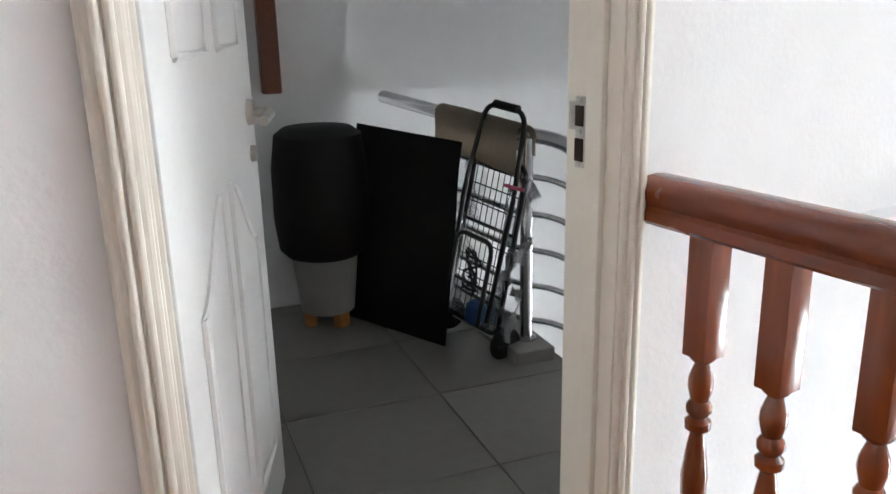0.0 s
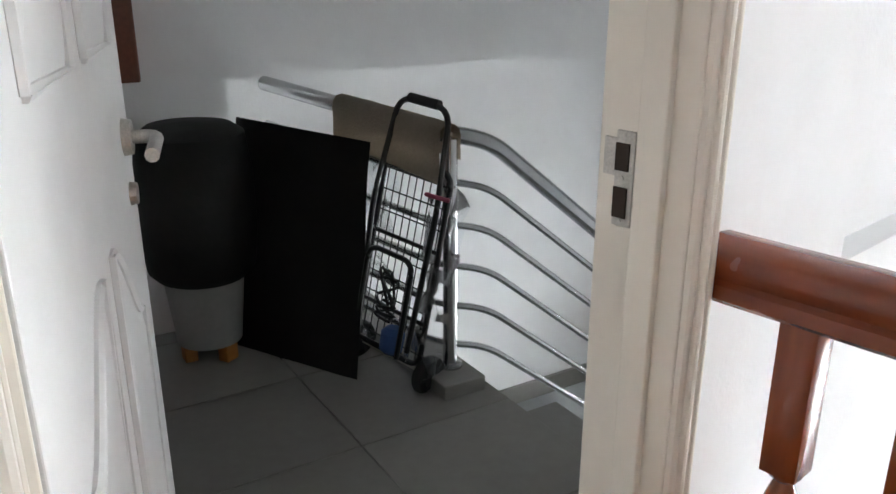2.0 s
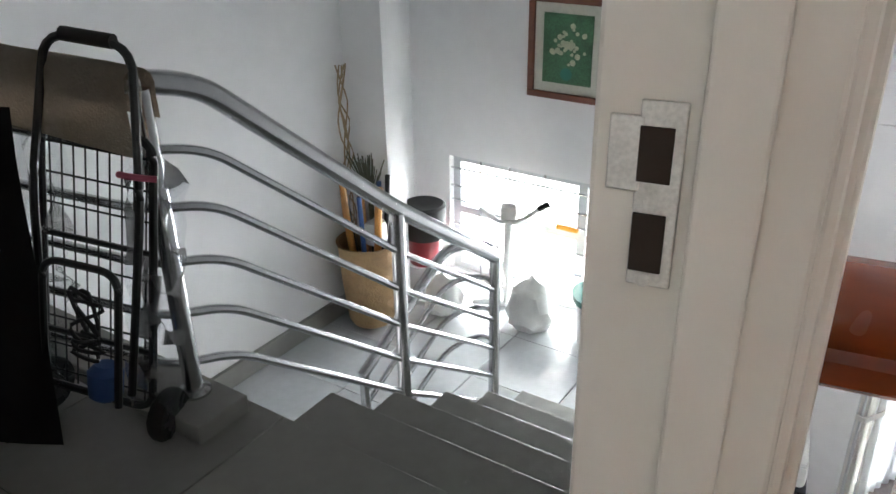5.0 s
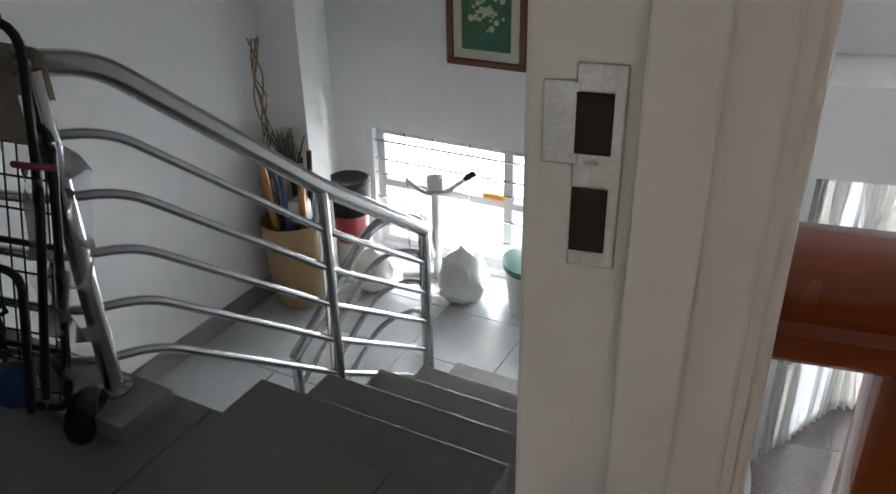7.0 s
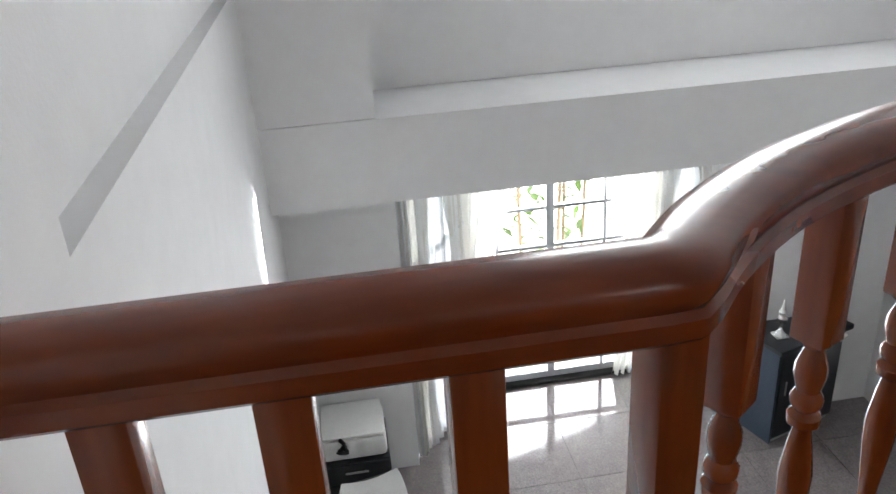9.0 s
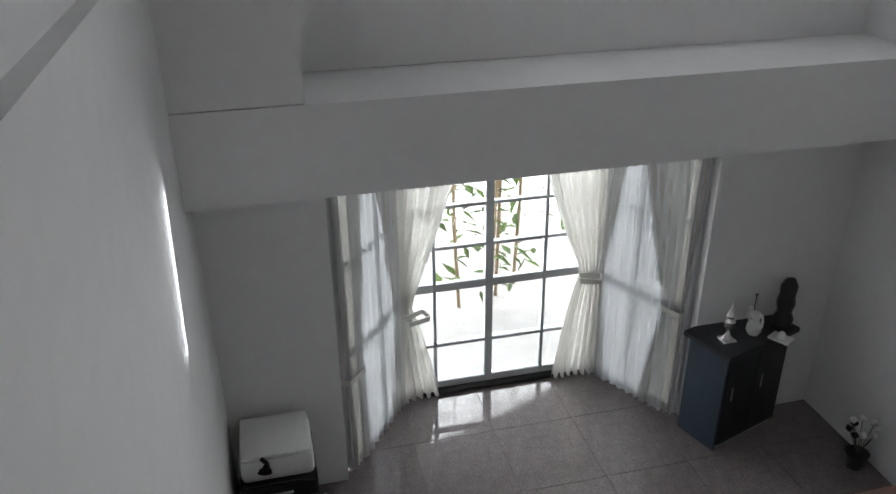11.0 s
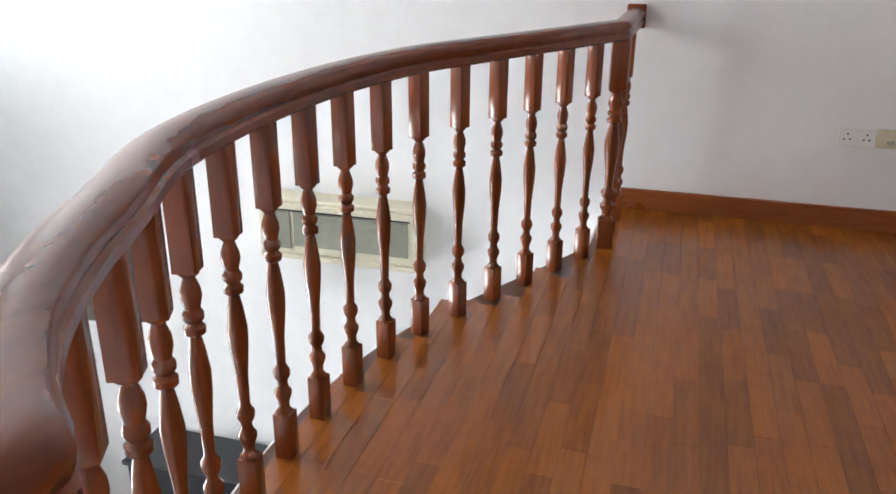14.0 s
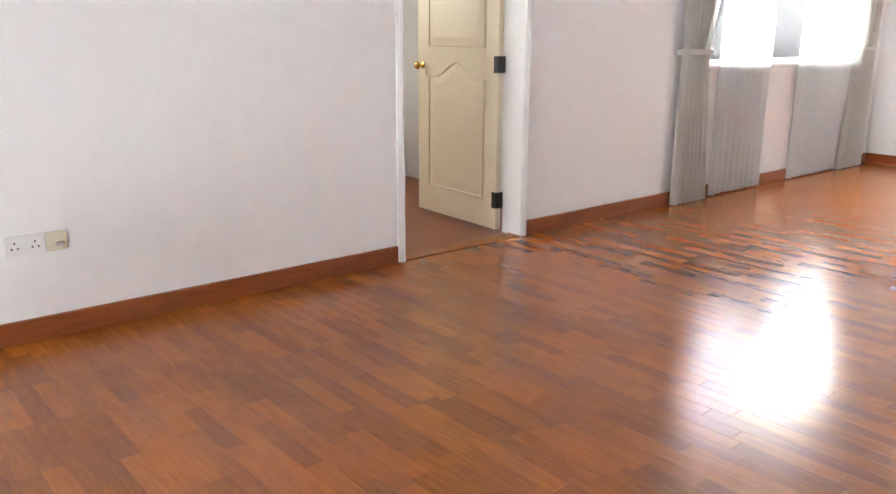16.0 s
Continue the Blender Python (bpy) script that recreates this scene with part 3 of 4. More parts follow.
BW = 0.84
door2 = panel_door("door_2", "ivory moulded bathroom door standing open", BW, 2.06,
                   [arch(0.13, BW - 0.13, 0.2, 0.93, 0.1, 'mid'), arch(0.13, BW - 0.13, 1.13, 1.85, 0.06, 'mid')], IVORY, pose(-2.587, -2.575, FLOOR + 0.004, 0, 0, -93))
for side in (-1, 1):
    knob = lathe([(0.022, 0), (0.022, 0.006), (0.009, 0.01), (0.009, 0.03), (0.022, 0.04), (0.026, 0.052), (0.018, 0.064), (0.004, 0.068)], 14)
    bmesh.ops.transform(knob, matrix=Matrix.Translation((BW - 0.06, side * 0.02, 1.0)) @ Matrix.Rotation(radians(-90 * side), 4, 'X'), verts=knob.verts[:])
    part("knob", knob, BRASS, door2, "round brass knob", True)
for z in (0.2, 1.03, 1.85):
    bm = boxes(((-0.012, -0.032, z - 0.05), (0.03, 0.032, z + 0.05)), bevel=0.002)
    part("hinge", bm, BLACKMETAL, door2, "black steel hinge")

# ---- gallery balustrade ----
balustrade = thing("balustrade", "curved red varnished wooden balustrade with turned balusters", "balustrade", kind="structure")
HANDRAIL = [(-0.036, -0.03), (-0.03, -0.036), (0.03, -0.036), (0.036, -0.03), (0.036, -0.014), (0.030, -0.008), (0.036, 0.004), (0.038, 0.016), (0.032, 0.027), (0.018, 0.034),
            (0, 0.036), (-0.018, 0.034), (-0.032, 0.027), (-0.038, 0.016), (-0.036, 0.004), (-0.030, -0.008), (-0.036, -0.014)]
RZ = 0.986
WHOLE = [Vector((1.268, 1.448 - 0.53 * i / 6, RZ)) for i in range(7)] + [Vector((p.x, p.y, RZ)) for p in CURVE] + [Vector((1.098, -2.1, RZ)), Vector((1.09, BACKY + 0.002, RZ))]
part("handrail", sweep(bmesh.new(), WHOLE, HANDRAIL), RAILWOOD, balustrade, "", True)



def baluster_mesh(half=0.0215):
    bm = bmesh.new()
    h = RZ - 0.034 - FLOOR
    top, low = h - 0.19, 0.12
    box(bm, (-half, -half, 0), (half, half, low), 0.002)
    box(bm, (-half, -half, top), (half, half, h), 0.002)
    m = top - low
    prof = [(half * 0.95, -0.002), (half * 0.98, 0.004), (0.6 * half, 0.014), (0.62 * half, 0.03), (0.95 * half, 0.05), (0.95 * half, 0.06), (0.62 * half, 0.07), (0.55 * half, 0.085),
            (0.9 * half, 0.10), (0.92 * half, 0.115), (0.52 * half, 0.13), (0.6 * half, 0.2), (0.92 * half, m - 0.24), (0.98 * half, m - 0.2), (0.72 * half, m - 0.155), (0.5 * half, m - 0.128),
            (0.92 * half, m - 0.12), (0.95 * half, m - 0.108), (0.62 * half, m - 0.10), (0.9 * half, m - 0.092), (0.92 * half, m - 0.082), (0.66 * half, m - 0.072), (0.9 * half, m - 0.05),
            (0.86 * half, m - 0.035), (0.5 * half, m - 0.012), (0.9 * half, m - 0.004), (half * 0.98, m + 0.002)]
    lathe([(r, z + low) for r, z in prof], 12, bm)
    return bm


first = part("baluster", baluster_mesh(), CHENGAL, balustrade, "", True)
spots = [(1.268, 1.335, 0), (1.268, 1.205, 0), (1.268, 1.06, 0)]
run, last, step = 0.0, CURVE[0], 0.178
spots.append((CURVE[0].x, CURVE[0].y, 12))
for p in CURVE[1:]:
    seg = (p - last).length
    while run + seg >= step:
        t = (step - run) / seg
        q = last.lerp(p, t)
        spots.append((q.x, q.y, math.degrees(math.atan2(p.y - last.y, p.x - last.x)) + 90))
        seg -= step - run
        last, run = q, 0.0
    run += seg
    last = p
spots += [(1.1, -2.04, 0), (1.094, -2.22, 0)]
for i, (x, y, a) in enumerate(spots):
    ob = first if i == 0 else new("baluster", first.data)
    ob.parent = balustrade
    ob.matrix_basis = pose(x, y, FLOOR, 0, 0, a)
newel = part("newel", baluster_mesh(0.03), CHENGAL, balustrade, "", True)
newel.matrix_basis = pose(1.108, -1.868, FLOOR, 0, 0, 10)
bm = boxes(((1.05, BACKY, RZ - 0.05), (1.13, BACKY + 0.012, RZ + 0.05)), bevel=0.006)
part("wall_plate", bm, RAILWOOD, balustrade)

# ---- steel railing ----
railing = thing("steel_railing", "polished stainless steel stair railing with round bars", "railing", kind="structure")
PA, PB, PC = Vector((1.515, 2.58, 0)), Vector((2.28, 2.58, 0)), Vector((2.84, 2.58, 0))


def rail_path(drop):
    return round_path([(1.29, 3.418, 0.805 - drop), (1.5, 2.62, 0.745 - drop), (1.64, 2.58, 0.72 - drop), (2.28, 2.58, 0.21 - drop), (2.84, 2.58, -0.18 - drop)], 0.09)


part("handrail", rod(rail_path(0), 0.025, 14), STEEL, railing, "", True)
for k in range(1, 6):
    part("bar", rod(rail_path(0.01 + 0.126 * k), 0.0105, 10), STEEL, railing, "", True)
for p, z0, z1 in ((PA, 0.045, 0.735), (PB, -0.487, 0.2), (PC, -0.818, -0.18)):
    post = part("post", rod([(p.x, p.y, z0), (p.x, p.y, z1)], 0.021, 14), STEEL, railing, "", True)
    part("base_flange", lathe([(0.038, 0), (0.038, 0.006), (0.024, 0.012)], 16, None, (p.x, p.y, z0)), STEEL, post)
for k in range(0, 4):
    part("return_bar", rod(round_path([(2.84, 2.58, -0.2 - 0.13 * k), (2.97, 2.68, -0.21 - 0.13 * k), (2.86, 2.8, -0.2 - 0.15 * k), (2.35, 2.82, -0.5 - 0.13 * k)], 0.08), 0.02 if k == 0 else 0.0105, 10), STEEL, railing, "", True)
part("post", rod([(2.36, 2.82, LOWER), (2.36, 2.82, -0.49)], 0.018, 12), STEEL, railing, "", True)

# ---- things on the landing ----


def shopping_cart():
    """A folding wire trolley leaning on the railing, upright in its own frame: x across, y depth, z up."""
    c = thing("shopping_trolley", "folded black wire shopping trolley leaning on the railing", "trolley")
    part("handle", rod(round_path([(-0.095, -0.03, 0.12), (-0.11, -0.03, 0.5), (-0.085, -0.02, 0.77), (0.085, -0.02, 0.77), (0.11, -0.03, 0.5), (0.095, -0.03, 0.12)], 0.05), 0.008, 8), BLACKMETAL, c, "", True)
    part("grip", rod([(-0.05, -0.02, 0.772), (0.05, -0.02, 0.772)], 0.013, 10), RUBBER, c, "", True)
    part("basket_frame", rod(round_path([(-0.12, 0.0, 0.08), (-0.115, 0.0, 0.61), (0.115, 0.0, 0.61), (0.12, 0.0, 0.08), (-0.12, 0.0, 0.08)], 0.04), 0.008, 8), BLACKMETAL, c, "", True)
    part("front_frame", rod(round_path([(-0.08, -0.05, 0.1), (-0.08, -0.05, 0.37), (0.08, -0.05, 0.37), (0.08, -0.05, 0.1)], 0.04), 0.0075, 8), BLACKMETAL, c, "", True)
    for i in range(9):
        x = -0.1 + i * 0.025
        part("wire", rod([(x, 0.003, 0.09), (x, 0.003, 0.605)], 0.0018, 5), BLACKMETAL, c)
    for i in range(9):
        z = 0.11 + i * 0.058
        part("wire", rod([(-0.115, 0.005, z), (0.115, 0.005, z)], 0.0022, 5), BLACKMETAL, c)
    for z in (0.2, 0.4):
        part("cross_bar", rod([(-0.118, 0, z), (0.118, 0, z)], 0.006, 6), BLACKMETAL, c)
    for x in (-0.135, 0.135):
        bm = lathe([(0.018, -0.017), (0.05, -0.016), (0.055, -0.008), (0.055, 0.008), (0.05, 0.016), (0.018, 0.017)], 24)
        bmesh.ops.transform(bm, matrix=Matrix.Translation((x, 0.03, 0.056)) @ Matrix.Rotation(radians(90), 4, 'Y'), verts=bm.verts[:])
        wheel = part("wheel", bm, RUBBER, c, "", True)
        bm = lathe([(0.03, -0.019), (0.03, 0.019)], 16)
        for k in range(6):
            box(bm, (-0.004, 0.005, -0.02), (0.004, 0.045, 0.02), 0, Matrix.Rotation(k * math.pi / 3, 4, 'Z'))
        bmesh.ops.transform(bm, matrix=Matrix.Translation((x, 0.03, 0.056)) @ Matrix.Rotation(radians(90), 4, 'Y'), verts=bm.verts[:])
        part("hub", bm, BLACKMETAL, wheel)
    part("axle", rod([(-0.135, 0.03, 0.056), (0.135, 0.03, 0.056)], 0.006, 8), NICKEL, c)
    bm = bmesh.new()
    path = [Vector((0.02 + 0.035 * math.sin(k * 1.9), -0.062 + 0.008 * math.cos(k * 2.3), 0.30 - 0.012 * (k % 9) + 0.03 * math.sin(k * 0.8))) for k in range(26)]
    part("elastic_cord", rod(smooth_path(path, 3), 0.004, 6), RUBBER, c, "knotted black elastic cord", True)
    bag = bmesh.new()
    for s in (-1, 1):
        rows = []
        for j in range(15):
            z = 0.08 + 0.5 * j / 14
            rows.append([bag.verts.new((s * (0.06 + 0.12 * i / 5 + 0.02 * noise.noise((i, j * 0.7, s))), -0.01 + 0.05 * noise.noise((i * 0.8, j * 0.6, s * 4)) + 0.01, z)) for i in range(6)])
        for a, b in zip(rows, rows[1:]):
            for i in range(5):
                bag.faces.new((a[i], a[i + 1], b[i + 1], b[i]))
    bmesh.ops.solidify(bag, geom=bag.faces[:], thickness=0.001)
    part("plastic_bag", bag, FILM, c, "crumpled clear plastic cover", True)
    part("ribbon", rod(round_path([(0.07, -0.035, 0.55), (0.1, -0.045, 0.553), (0.135, -0.02, 0.55)], 0.02), 0.006, 6), PINK, c, "faded pink tie")
    part("blue_roll", lathe([(0.02, 0), (0.032, 0.01), (0.034, 0.06), (0.02, 0.075)], 12, None, (0.03, -0.02, 0.09)), BLUE, c, "blue folded cloth", True)
    return c


cart = shopping_cart()
cart.matrix_world = pose(1.345, 2.70, 0.0, -9, 6, -72) @ Matrix.Diagonal((1.09, 1.09, 1.09, 1))

bm = bmesh.new()
grid = []
for j in range(9):
    row = []
    for i in range(9):
        u, v = i / 8, j / 8
        row.append(bm.verts.new((u * 0.52 + 0.05 * (1 - v) * (1 if u > 0.5 else -0.6) * abs(u - 0.5) * 2, 0.012 * noise.noise((u * 3, v * 3, 1)), v * 0.74)))
    grid.append(row)
for a, b in zip(grid, grid[1:]):
    for i in range(8):
        bm.faces.new((a[i], a[i + 1], b[i + 1], b[i]))
bmesh.ops.solidify(bm, geom=bm.faces[:], thickness=0.035)
bag = tagged(mesh_object("black_garment_bag", bm, BLACKCLOTH, None, "", True), "large flat black bag leaning against the railing", "bag")
bag.matrix_world = pose(1.0, 3.22, 0.003, -10, 3, -62)

pot = thing("covered_bin", "pale plastic bin with a black mesh cover", "bin")
part("bin", lathe([(0.10, 0.06), (0.125, 0.3), (0.135, 0.34), (0.13, 0.345), (0.11, 0.345)], 24), GREYPLASTIC, pot, "pale grey plastic tub", True)
bm = bmesh.new()
prof = [(0.14, 0.28), (0.165, 0.31), (0.175, 0.42), (0.172, 0.6), (0.155, 0.72), (0.12, 0.745), (0.02, 0.75)]
lathe(prof, 28, bm)
for v in bm.verts:
    k = 1 + 0.05 * noise.noise(v.co * 7)
    v.co.x *= k
    v.co.y *= k
part("mesh_cover", bm, BLACKCLOTH, pot, "black mesh cover", True)
for a in range(3):
    part("foot", boxes(((-0.025, 0.05, 0), (0.025, 0.09, 0.065)), bevel=0.004), ORANGEWOOD, pot).matrix_basis = pose(0, 0, 0, 0, 0, a * 120 + 190)
pot.matrix_world = pose(0.95, 3.12, 0, 0, 0, 20)

bm = bmesh.new()
rows = []
for j in range(17):
    a = -1.25 + 2.5 * j / 16
    row = []
    for i in range(13):
        t = i / 12
        y = 3.02 - 0.46 * t
        x = 1.397 + 0.105 * t
        drop = 0.0
        if abs(a) > 1:
            pass
        s = a / 1.25
        over = max(0, abs(s) - 0.35)
        row.append(bm.verts.new((x + 0.034 * math.sin(max(-1.57, min(1.57, s * 4.4))) + 0.004 * noise.noise((t * 9, s * 4, 0)), y, 0.778 - 0.03 * t + 0.034 * math.cos(max(-1.57, min(1.57, s * 4.4))) - over * (0.16 if s < 0 else 0.11) - (0.03 * t if s < 0 and over else 0) + 0.003 * noise.noise((t * 7, s * 3, 2)))))
    rows.append(row)
for a, b in zip(rows, rows[1:]):
    for i in range(12):
        bm.faces.new((a[i], a[i + 1], b[i + 1], b[i]))
bmesh.ops.solidify(bm, geom=bm.faces[:], thickness=0.006)
tagged(mesh_object("towel", bm, BEIGECLOTH, None, "", True), "beige towel folded over the steel handrail", "towel")
tagged(mesh_object("wooden_post", boxes(((0.80, 3.3, 0.85), (0.87, 3.36, 2.3)), bevel=0.006), FRAMEWOOD), "dull brown wooden board on the landing wall", "board")

# ---- things on the lower landing ----
stand = thing("umbrella_basket", "tall woven tan basket full of umbrellas and canes", "basket")
part("basket", lathe([(0.10, 0.02), (0.115, 0.05), (0.135, 0.25), (0.145, 0.44), (0.152, 0.46), (0.14, 0.46), (0.12, 0.2)], 28), WICKER, stand, "", True)
for k in range(7):
    a = k * 0.9
    part("umbrella" if k % 2 else "cane", rod([(0.04 * math.cos(a), 0.04 * math.sin(a), 0.1), (0.10 * math.cos(a), 0.10 * math.sin(a), 0.6 + 0.04 * (k % 3)), (0.11 * math.cos(a), 0.11 * math.sin(a), 0.72 + 0.03 * (k % 4))], 0.018 if k % 2 else 0.012, 8),
         (BLUE, ORANGEWOOD, BLACKCLOTH, ORANGEWOOD)[k % 4], stand, "", True)
part("folded_bag", boxes(((-0.03, -0.08, 0.44), (0.07, 0.0, 0.56)), bevel=0.02), WHITEPLASTIC, stand, "crumpled white bag", True)
stand.matrix_world = pose(3.27, 3.54, LOWER)

for x, y, n, mat, name, label, cat in ((3.3, 3.68, 5, TWIG, "curly_twigs", "dry curly willow twigs by the stair wall", "twigs"), (3.36, 3.6, 40, GRASSGREY, "dried_grass", "dark dried grass bunch by the pier", "dried plant")):
    o = thing(name, label, cat)
    for k in range(n):
        r = random.Random(k)
        if n < 10:
            path = [(0.02 * r.uniform(-1, 1) + 0.018 * math.sin(j * 1.1 + k), 0.012 * math.cos(j * 1.3 + k), j * 0.085) for j in range(16)]
            part("twig", rod(smooth_path(path, 2), 0.004, 5), mat, o)
        else:
            a, s = r.uniform(0, 6.28), r.uniform(0.02, 0.14)
            part("blade", rod([(0, 0, 0.0), (0.012 * math.cos(a), 0.012 * math.sin(a), 0.65), (s * math.cos(a), s * math.sin(a) * 0.6, 0.78 + r.uniform(0, 0.1))], 0.003, 4), mat, o)
    o.matrix_world = pose(x, y - 0.02, LOWER)

bucket = thing("laundry_tub", "dark red tub with a black liner on a white stool", "tub")
part("stool", lathe([(0.12, 0), (0.1, 0.16), (0.1, 0.18)], 16), WHITEPLASTIC, bucket, "white plastic stool", True)
part("tub", lathe([(0.08, 0.18), (0.1, 0.36), (0.105, 0.37)], 20), REDPLASTIC, bucket, "", True)
part("liner", lathe([(0.103, 0.33), (0.108, 0.4), (0.115, 0.5), (0.1, 0.51), (0.02, 0.49)], 20), BLACKCLOTH, bucket, "black liner bag", True)
bucket.matrix_world = pose(3.68, 3.5, LOWER)

bike = thing("exercise_bike", "small white exercise bike by the stair window", "exercise bike")
part("base", rod([(0.0, -0.18, 0.02), (0.0, 0.18, 0.02)], 0.018, 8), WHITEPLASTIC, bike)
part("column", rod([(0, 0, 0.02), (-0.03, 0.0, 0.5)], 0.022, 10), WHITEPLASTIC, bike, "", True)
bm = lathe([(0.03, -0.03), (0.11, -0.025), (0.12, 0), (0.11, 0.025), (0.03, 0.03)], 24)
bmesh.ops.transform(bm, matrix=Matrix.Translation((0, 0.05, 0.24)) @ Matrix.Rotation(radians(80), 4, 'X'), verts=bm.verts[:])
part("flywheel", bm, GREYPLASTIC, bike, "", True)
part("handlebar", rod(round_path([(-0.03, -0.14, 0.56), (-0.06, -0.05, 0.5), (-0.06, 0.05, 0.5), (-0.03, 0.14, 0.56)], 0.04), 0.011, 8), WHITEPLASTIC, bike, "", True)
part("console", boxes(((-0.05, -0.04, 0.5), (0.0, 0.04, 0.58)), bevel=0.01), WHITEPLASTIC, bike)
part("grip", rod([(-0.03, -0.14, 0.56), (0.0, -0.19, 0.58)], 0.016, 8), RUBBER, bike)
bike.matrix_world = pose(3.77, 3.05, LOWER, 0, 0, 25)


def carrier_bag(name, label, mat, where, s):
    bm = bmesh.new()
    bmesh.ops.create_icosphere(bm, subdivisions=3, radius=0.12)
    for v in bm.verts:
        v.co += v.co.normalized() * 0.035 * noise.noise(v.co * 18)
        if v.co.z > 0.04:
            k = 1 - (v.co.z - 0.04) * 4.5
            v.co.x *= k
            v.co.y *= k
            v.co.z += 0.05
        v.co.z = max(v.co.z, -0.1)
    ob = tagged(mesh_object(name, bm, mat, None, "", True), label, "bag")
    ob.matrix_world = where @ Matrix.Diagonal((s, s, s, 1)) @ Matrix.Translation((0, 0, 0.1))
    return ob


carrier_bag("carrier_bag", "white plastic carrier bag with red print", WHITEPLASTIC, pose(3.66, 2.85, LOWER), 1.0)
carrier_bag("carrier_bag", "white plastic bag on the lower landing", WHITEPLASTIC, pose(3.55, 3.3, LOWER), 0.8)
tub = thing("recycling_crate", "white tub with a dark green lid", "tub")
part("tub", lathe([(0.12, 0.0), (0.14, 0.22), (0.145, 0.23)], 20), WHITEPLASTIC, tub, "", True)
part("lid", lathe([(0.15, 0.225), (0.155, 0.26), (0.05, 0.275)], 20), GREEN, tub, "dark green lid", True)
tub.matrix_world = pose(3.72, 2.5, LOWER)
tagged(mesh_object("toy_boomerang", boxes(((3.915, 2.75, -0.56), (3.935, 2.87, -0.535)), bevel=0.008), ORANGE), "orange plastic tag hanging on the window grille", "tag")

pic = thing("framed_picture", "flower still life in a brown wooden frame", "picture")
y0, y1, z0, z1 = 2.65, 3.04, 0.10, 0.56
for lo, hi in (((3.892, y0, z0), (3.92, y1, z0 + 0.03)), ((3.892, y0, z1 - 0.03), (3.92, y1, z1)), ((3.892, y0, z0 + 0.03), (3.92, y0 + 0.03, z1 - 0.03)), ((3.892, y1 - 0.03, z0 + 0.03), (3.92, y1, z1 - 0.03))):
    part("frame", boxes((lo, hi), bevel=0.004), FRAMEWOOD, pic)
part("mount", boxes(((3.908, y0 + 0.03, z0 + 0.03), (3.918, y1 - 0.03, z1 - 0.03))), MOUNT, pic)
canvas = part("canvas", boxes(((3.902, y0 + 0.075, z0 + 0.075), (3.909, y1 - 0.075, z1 - 0.075))), PAINTGREEN, pic, "green painted canvas")
rr = random.Random(4)
for k in range(40):
    a, q = rr.uniform(0, 6.28), rr.uniform(0.0, 0.1)
    y, z, s = 2.845 + q * math.cos(a), 0.35 + q * 0.9 * math.sin(a), rr.uniform(0.007, 0.016)
    bm = lathe([(s, 0), (s * 0.7, 0.0015)], 7)
    bmesh.ops.transform(bm, matrix=Matrix.Translation((3.902, y, z)) @ Matrix.Rotation(radians(-90), 4, 'Y'), verts=bm.verts[:])
    part("painted_petal", bm, PETAL, canvas)
bm = lathe([(0.028, 0), (0.03, 0.0015)], 9)
bmesh.ops.transform(bm, matrix=Matrix.Translation((3.902, 2.845, 0.22)) @ Matrix.Rotation(radians(-90), 4, 'Y'), verts=bm.verts[:])
part("painted_vase", bm, GREEN, canvas)

# ---- things in the hall below ----


def curtain(name, label, path, z0, z1, folds, depth, mat, waist=None, lean=0.0, pinch=0.35, group="bay curtains", tie=True):
    c = thing(name, label, "curtain", group)
    part("drape", drape(path, z0, z1, folds, depth, waist, pinch, lean=lean), mat, c, "", True)
    if waist is not None and tie:
        a, b = Vector((*path[0], 0)), Vector((*path[-1], 0))
        k0, k1 = lean - lean * pinch, lean + (1 - lean) * pinch
        p, q = a.lerp(b, k0), a.lerp(b, k1)
        d = (q - p).normalized()
        n = Vector((-d.y, d.x, 0)) * (depth + 0.012)
        loop = [p + n - d * 0.01, q + n + d * 0.01, q - n + d * 0.01, p - n - d * 0.01]
        pts = [(v.x, v.y, waist + 0.008 * (i % 2)) for i, v in enumerate(loop)]
        part("tieback", sweep(bmesh.new(), round_path(pts + [pts[0]], 0.02), [(-0.004, -0.018), (0.004, -0.018), (0.004, 0.018), (-0.004, 0.018)]), mat, c, "", True)
    return c


curtain("curtain", "white pleated curtain tied at the edge of the bay", [(5.15, 0.85), (5.42, 0.64)], LIVING + 0.01, -0.31, 6, 0.03, CURTAIN, -1.72, 0.1, 0.5)
curtain("curtain", "white tied curtain at the bay corner", [(5.5, 0.56), (5.78, 0.35), (5.78, -0.12)], LIVING + 0.01, -0.31, 8, 0.034, CURTAIN, -1.62, 0.34, 0.2)
curtain("curtain", "white tied curtain at the bay corner", [(5.78, -0.50), (5.78, -1.02), (5.6, -1.14)], LIVING + 0.01, -0.31, 8, 0.034, CURTAIN, -1.52, 0.72, 0.2)
curtain("curtain", "white tied curtain at the edge of the bay", [(5.55, -1.15), (5.15, -1.42)], LIVING + 0.01, -0.31, 7, 0.03, CURTAIN, -1.6, 0.85, 0.25)
curtain("sheer_curtain", "thin white sheer curtain before the bay glass", [(5.24, 0.75), (5.76, 0.38)], LIVING + 0.02, -0.31, 9, 0.018, SHEER)
curtain("sheer_curtain", "thin white sheer curtain before the bay glass", [(5.76, -1.05), (5.22, -1.34)], LIVING + 0.02, -0.31, 9, 0.018, SHEER)

